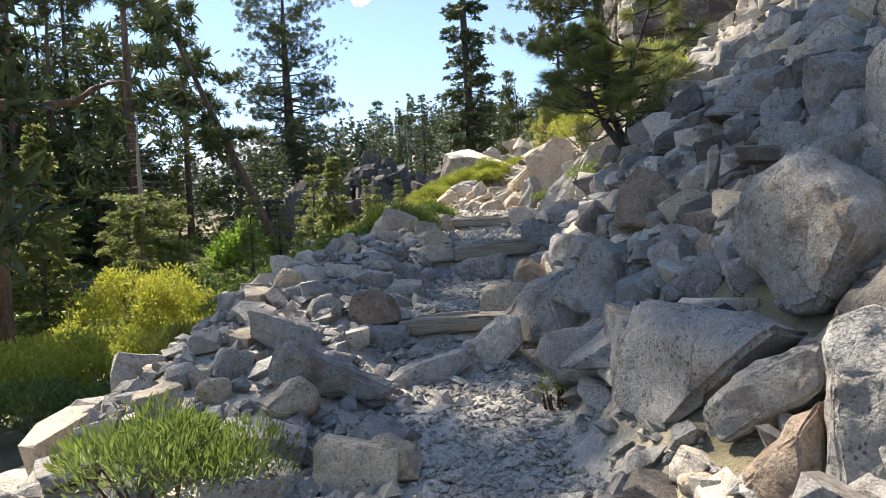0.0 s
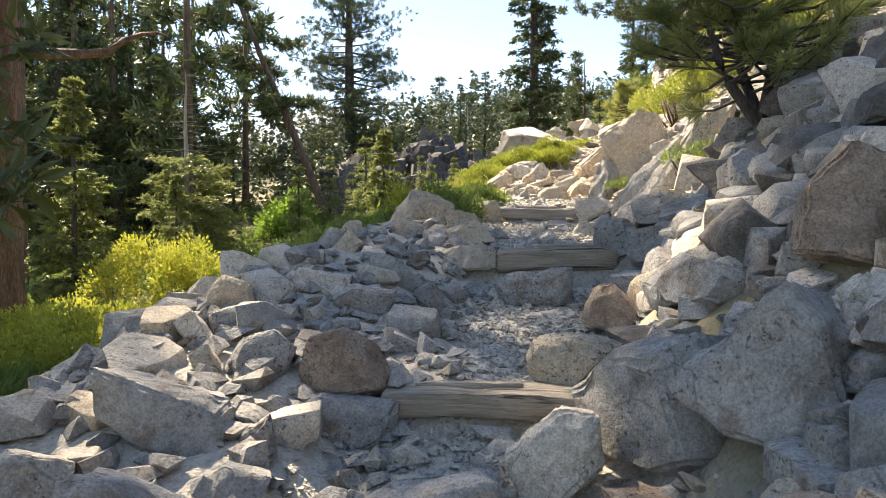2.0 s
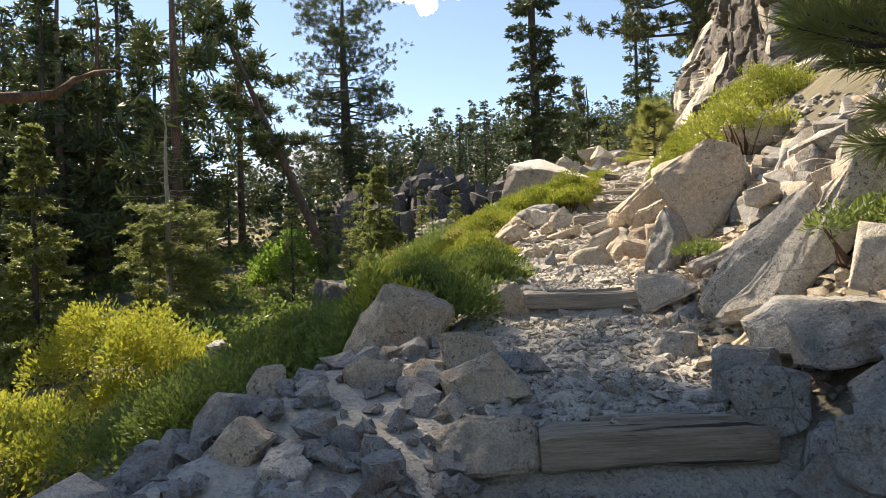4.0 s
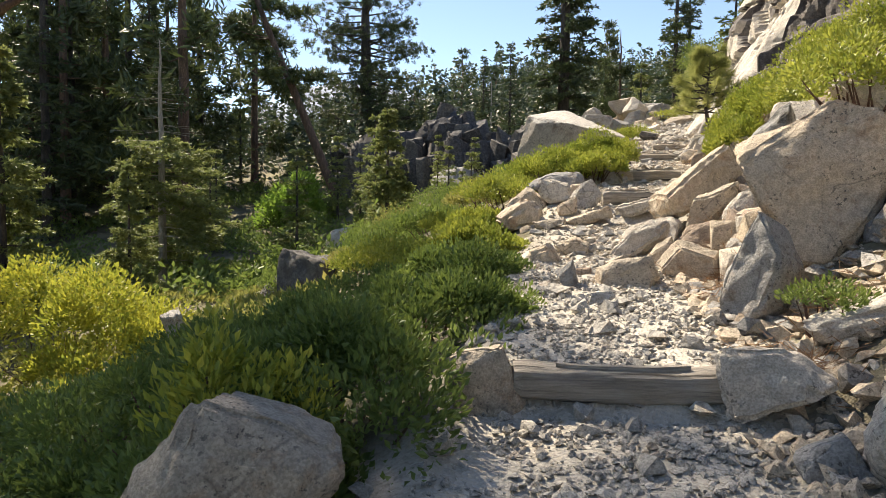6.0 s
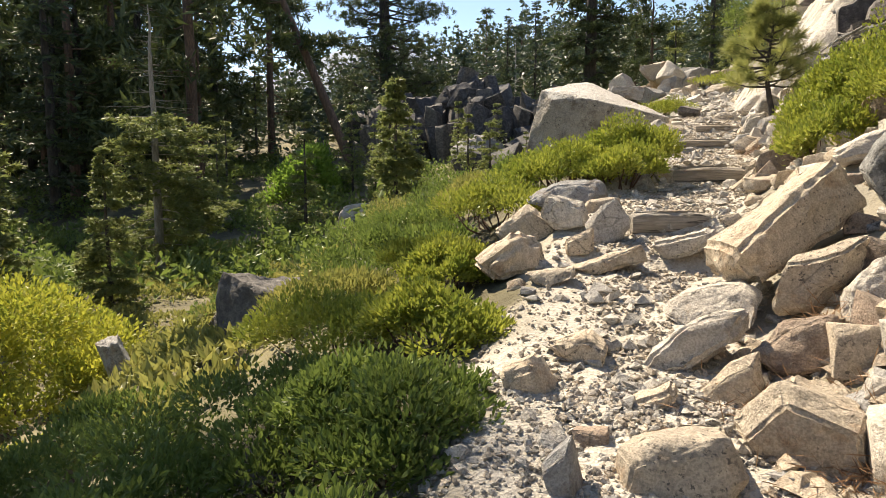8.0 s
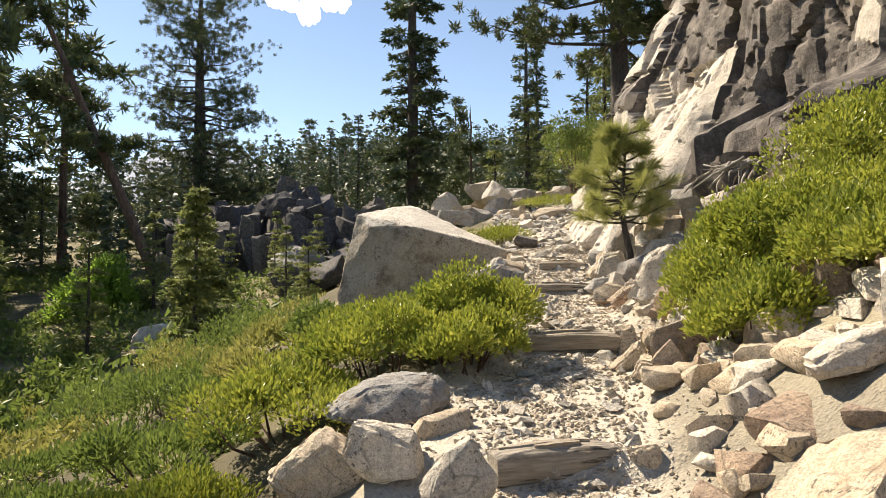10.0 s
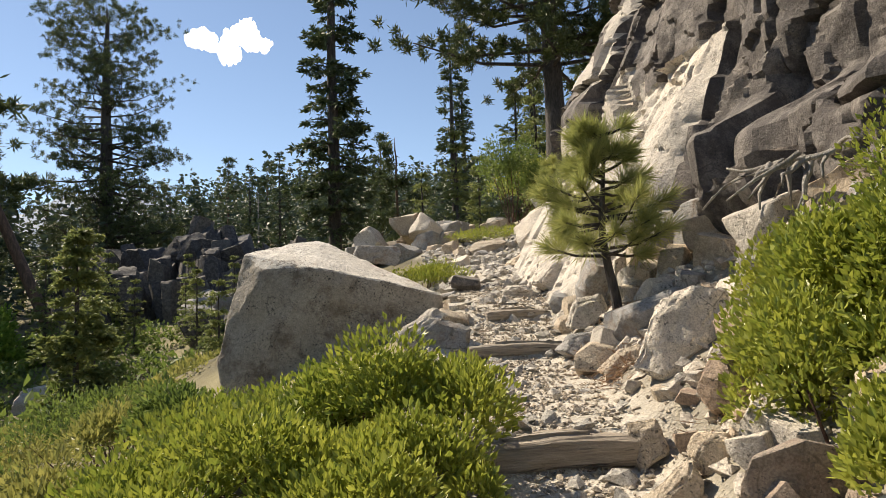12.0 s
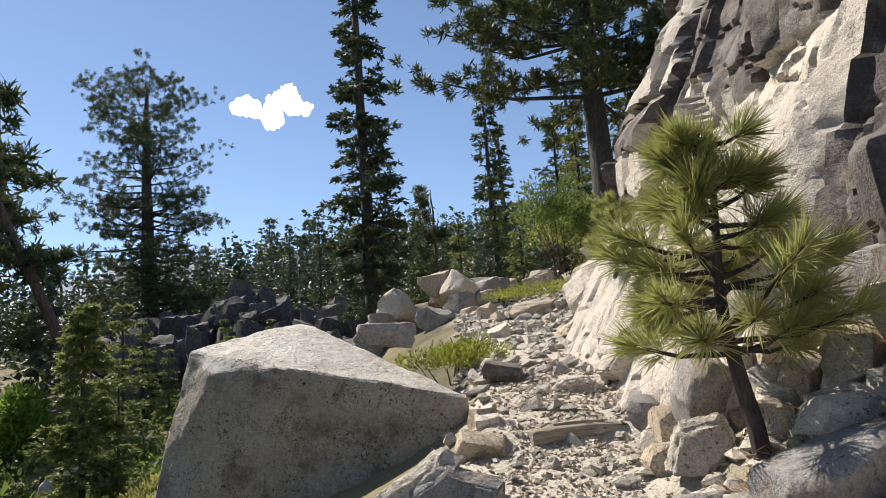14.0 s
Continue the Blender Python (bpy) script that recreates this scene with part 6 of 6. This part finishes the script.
for k, (x, y, r, h) in enumerate(((0.95, 17.9, 0.62, 0.62), (0.85, 17.35, 0.5, 0.45), (0.25, 17.6, 0.7, 0.6), (-0.35, 16.9, 0.7, 0.5), (0.3, 18.6, 0.75, 0.5), (-0.9, 16.0, 0.65, 0.45), (-0.6, 15.2, 0.45, 0.4))):
    shrub(x, y, float(lie(x, y)) - 0.05, r, r, h * 1.1, 9500, 0.040, LEAF_MANZ, "manzanita_shrub", MANZ, 330 + k, 0.52, rise=0.7, yaw=k * 70)
for k, (x, y, z, r, h) in enumerate(((2.75, 16.9, 3.05, 0.55, 0.75), (3.35, 16.5, 3.5, 0.7, 0.85), (3.25, 17.5, 3.4, 0.6, 0.8), (4.0, 17.1, 4.0, 0.8, 0.9), (3.0, 15.7, 3.3, 0.6, 0.7), (3.8, 15.6, 3.9, 0.8, 0.85), (2.55, 16.2, 2.95, 0.45, 0.6), (2.8, 17.35, 2.95, 0.5, 0.75), (3.1, 16.9, 3.4, 0.6, 0.9))):
    shrub(x, y, z, r, r, h * 1.1, 10000, 0.040, LEAF_MANZ, "manzanita_shrub", MANZ, 350 + k, 0.52, rise=0.7, yaw=k * 40)
shrub(5.7, 19.6, 6.9, 0.8, 0.8, 1.1, 4200, 0.05, LEAF_MANZ, "manzanita_shrub", "bright green manzanita shrub on a cliff ledge", 370, 0.5)
shrub(5.4, 30.8, 6.0, 1.15, 1.2, 2.1, 6000, 0.075, LEAF_GREEN, "shrub", "tall rounded green shrub beside the cliff", 371, 0.5)
shrub(6.6, 33.0, 6.5, 1.2, 1.2, 1.6, 3000, 0.09, LEAF_MANZ, "shrub", "rounded yellow-green shrub on the wooded slope", 372, 0.5)
shrub(2.25, 24.6, 4.0, 0.75, 0.6, 0.5, 3600, 0.04, LEAF_MANZ, "manzanita_shrub", "low yellow-green shrub beside the upper trail", 373, 0.5)
shrub(4.6, 29.5, 5.2, 1.3, 0.8, 0.45, 2400, 0.05, LEAF_MANZ, "manzanita_shrub", "low yellow-green shrub above the upper trail", 374, 0.5)
shrub(-1.3, 3.0, 0.22, 0.6, 0.5, 0.5, 5000, 0.05, LEAF_GREEN, "shrub", "low dark green shrub in the bank rocks", 375, 0.2, rise=1.0)
shrub(-0.98, 9.62, 1.45, 0.32, 0.3, 0.62, 1300, 0.05, LEAF_YELLOW, "shrub", "small yellow-green shrub behind a boulder", 376, 0.4, rise=0.9)
shrub(1.42, 10.75, 1.95, 0.22, 0.2, 0.25, 700, 0.035, LEAF_GREEN, "shrub", "small green plant at a boulder's foot", 377, 0.4)
shrub(1.75, 8.7, 2.0, 0.35, 0.3, 0.35, 900, 0.05, LEAF_GREEN, "shrub", "small green fern among talus rocks", 378, 0.3)
shrub(0.50, 3.95, 0.40, 0.13, 0.12, 0.2, 260, 0.03, LEAF_MEADOW, "shrub", "tiny dry plant between trail rocks", 379, 0.25)
shrub(2.6, 13.2, 3.2, 0.7, 0.6, 0.7, 2600, 0.05, LEAF_MANZ, "manzanita_shrub", "yellow-green shrub above the talus", 380, 0.5)
shrub(3.4, 12.0, 3.9, 0.9, 0.8, 0.8, 2600, 0.06, LEAF_MANZ, "manzanita_shrub", "yellow-green shrub above the talus", 381, 0.5)
shrub(-8.9, 19.7, -1.3, 2.2, 2.0, 3.1, 11000, 0.10, LEAF_YELLOW, "shrub", "round yellow autumn shrub below the bank", 382, 0.5)
shrub(-7.6, 19.0, -1.2, 1.5, 1.4, 1.7, 6000, 0.09, LEAF_YELLOW, "shrub", "round yellow autumn shrub below the bank", 383, 0.5)
shrub(-7.2, 13.8, -1.2, 1.8, 1.7, 1.5, 6000, 0.09, LEAF_YELLOW, "shrub", "golden autumn shrub in the shade below the bank", 384, 0.5)
shrub(-5.6, 15.6, -0.9, 1.4, 1.3, 1.2, 5000, 0.085, LEAF_YELLOW, "shrub", "yellow-green autumn shrub below the bank", 385, 0.5)
shrub(-8.4, 12.2, -1.35, 1.6, 1.5, 1.4, 5000, 0.09, LEAF_YELLOW, "shrub", "golden autumn shrub in the shade below the bank", 391, 0.5)
shrub(-10.9, 14.4, -1.4, 1.8, 1.6, 1.6, 5000, 0.09, LEAF_YELLOW, "shrub", "golden autumn shrub in the shade below the bank", 392, 0.5)
shrub(-6.6, 10.8, -1.3, 1.4, 1.3, 1.1, 4000, 0.085, LEAF_GREEN, "shrub", "dark green shrub in the shade below the bank", 393, 0.5)
shrub(-9.2, 16.0, -1.3, 1.9, 1.7, 1.5, 6000, 0.09, LEAF_YELLOW, "shrub", "golden autumn shrub below the bank", 386, 0.5)
shrub(-17.1, 56.2, -1.2, 2.9, 2.8, 6.6, 8000, 0.30, LEAF_ASPEN, "aspen_tree", "bright green broadleaf tree at the edge of the wood", 387, 0.6)
shrub(-5.0, 34.5, -1.0, 1.7, 1.5, 1.9, 3500, 0.14, LEAF_MEADOW, "shrub", "tall olive-green shrub at the foot of the slope", 388, 0.5)
shrub(-3.6, 31.0, -0.6, 1.5, 1.5, 1.5, 3500, 0.12, LEAF_GREEN, "shrub", "dark green shrub in the gully", 389, 0.5)


def meadow():
    rng = np.random.default_rng(71)
    n = 170
    cx, cy = rng.uniform(-26, -2.6, n), rng.uniform(13.5, 44, n)
    P, W, L = [], [], []
    for x, y in zip(cx, cy):
        m = 420
        a, r = rng.uniform(0, 2 * np.pi, m), np.sqrt(rng.uniform(0, 1, m)) * rng.uniform(0.6, 1.4)
        px, py = x + np.cos(a) * r, y + np.sin(a) * r
        h = 0.35 * (1 - (r / (r.max() + 0.01)) ** 2) * rng.uniform(0.5, 1.4) + rng.uniform(0, 0.1, m)
        P.append(np.stack([px, py, lie(px, py) + h], 1))
        W.append(rng.normal(size=(m, 3)) * 0.6 + (0, 0, 0.8))
        L.append(rng.uniform(0.08, 0.2, m))
    L = np.concatenate(L)
    V, F = blades(np.concatenate(P), np.concatenate(W), L, L * 0.42, rng, 0.2)
    me = mesh_of("meadow_plants", V, F)
    me.materials.append(LEAF_MEADOW)
    tagged(new("meadow_plants", me), "low yellow-green plants covering the meadow floor", "plants", "", "stuff")


meadow()


def litter():
    """Dry needles and grass at the young pine's foot and along the edges."""
    rng = np.random.default_rng(72)
    P, W = [], []
    for x, y, r, m in ((2.85, 19.5, 0.3, 900), (2.6, 18.9, 0.25, 400), (1.5, 11.0, 0.25, 300), (1.3, 12.2, 0.3, 400), (2.7, 17.6, 0.25, 500), (1.25, 12.6, 0.35, 600), (1.35, 11.7, 0.3, 500), (1.25, 10.5, 0.25, 400), (1.55, 13.3, 0.3, 400), (0.1, 16.2, 0.3, 400), (-0.3, 15.8, 0.3, 300)):
        a, q = rng.uniform(0, 2 * np.pi, m), np.abs(rng.normal(0, r * 0.6, m))
        px, py = x + np.cos(a) * q, y + np.sin(a) * q
        P.append(np.stack([px, py, lie(px, py) + rng.uniform(0, 0.07, m)], 1))
        W.append(rng.normal(size=(m, 3)) * (1, 1, 0.5))
    P, W = np.concatenate(P), np.concatenate(W)
    V, F = blades(P, W, rng.uniform(0.06, 0.17, len(P)), np.full(len(P), 0.005), rng)
    me = mesh_of("dry_needles", V, F)
    me.materials.append(LEAF_DRY)
    tagged(new("dry_needles", me), "dry red-brown needle litter and grass on the ground", "litter", "", "stuff")


litter()


def dead_roots():
    rnd = random.Random(73)
    top = tagged(new("dead_shrub"), "tangle of bleached dead branches on the cliff ledge", "branch")
    for k in range(14):
        p = Vector((3.55 + rnd.uniform(-0.12, 0.12), 18.2 + rnd.uniform(-0.2, 0.2), 4.6))
        path, d = [], Vector((-0.55 + rnd.uniform(-0.3, 0.3), rnd.uniform(-0.5, 0.5), -0.35 + rnd.uniform(-0.4, 0.4)))
        n = rnd.randint(4, 6)
        for i in range(n):
            path.append((p.copy(), 0.015 * (1 - i / n) + 0.004))
            d = d + Vector((rnd.uniform(-0.4, 0.4), rnd.uniform(-0.4, 0.4), rnd.uniform(-0.45, 0.3)))
            p = p + d.normalized() * 0.105
        V, F = tubes([path], 6)
        part("branch", mesh_of("branch", V, F, True), BARK_DEAD, top)


dead_roots()


def cloud():
    rnd = random.Random(81)
    bm = bmesh.new()
    for k in range(46):
        u = rnd.uniform(-1, 1)
        deep = 1 - abs(u - 0.15)
        m = Matrix.Translation((u * 95, rnd.uniform(-20, 20), rnd.uniform(-2, 8) + 20 * math.exp(-((u - 0.4) / 0.35) ** 2) - rnd.uniform(0, 46) * max(0, deep) ** 1.8)) @ Matrix.Diagonal((rnd.uniform(8, 22), 16, rnd.uniform(5, 12) * (0.5 + 0.6 * max(0, deep)), 1))
        bmesh.ops.create_icosphere(bm, subdivisions=3, radius=1, matrix=m)
    for v in bm.verts:
        v.co += Vector((noise.fractal(v.co * 0.05, 1, 2, 4), 0, noise.fractal(v.co * 0.05 + Vector((9, 9, 9)), 1, 2, 4))) * 10 + Vector((noise.noise(v.co * 0.22), 0, noise.noise(v.co * 0.22 + Vector((5, 5, 5))))) * 4
    me = bpy.data.meshes.new("cloud")
    bm.to_mesh(me)
    bm.free()
    me.shade_smooth()
    mat = bpy.data.materials.new("self_lit_cloud")
    n, l = links(mat)
    n["Principled BSDF"].inputs["Base Color"].default_value = (0.95, 0.95, 0.95, 1)
    n["Principled BSDF"].inputs["Roughness"].default_value = 1
    # own glow added in place of the sunlight that a cloud scatters
    n["Principled BSDF"].inputs["Emission Color"].default_value = (1, 1, 1, 1)
    n["Principled BSDF"].inputs["Emission Strength"].default_value = 0.9
    me.materials.append(mat)
    ob = new("cloud", me)
    ob.matrix_world = pose(-150, 1290, 512) @ Matrix.Diagonal((0.72, 1, 1.25, 1))
    tagged(ob, "small bright white cloud in a blue sky", "cloud", "", "structure")


cloud()
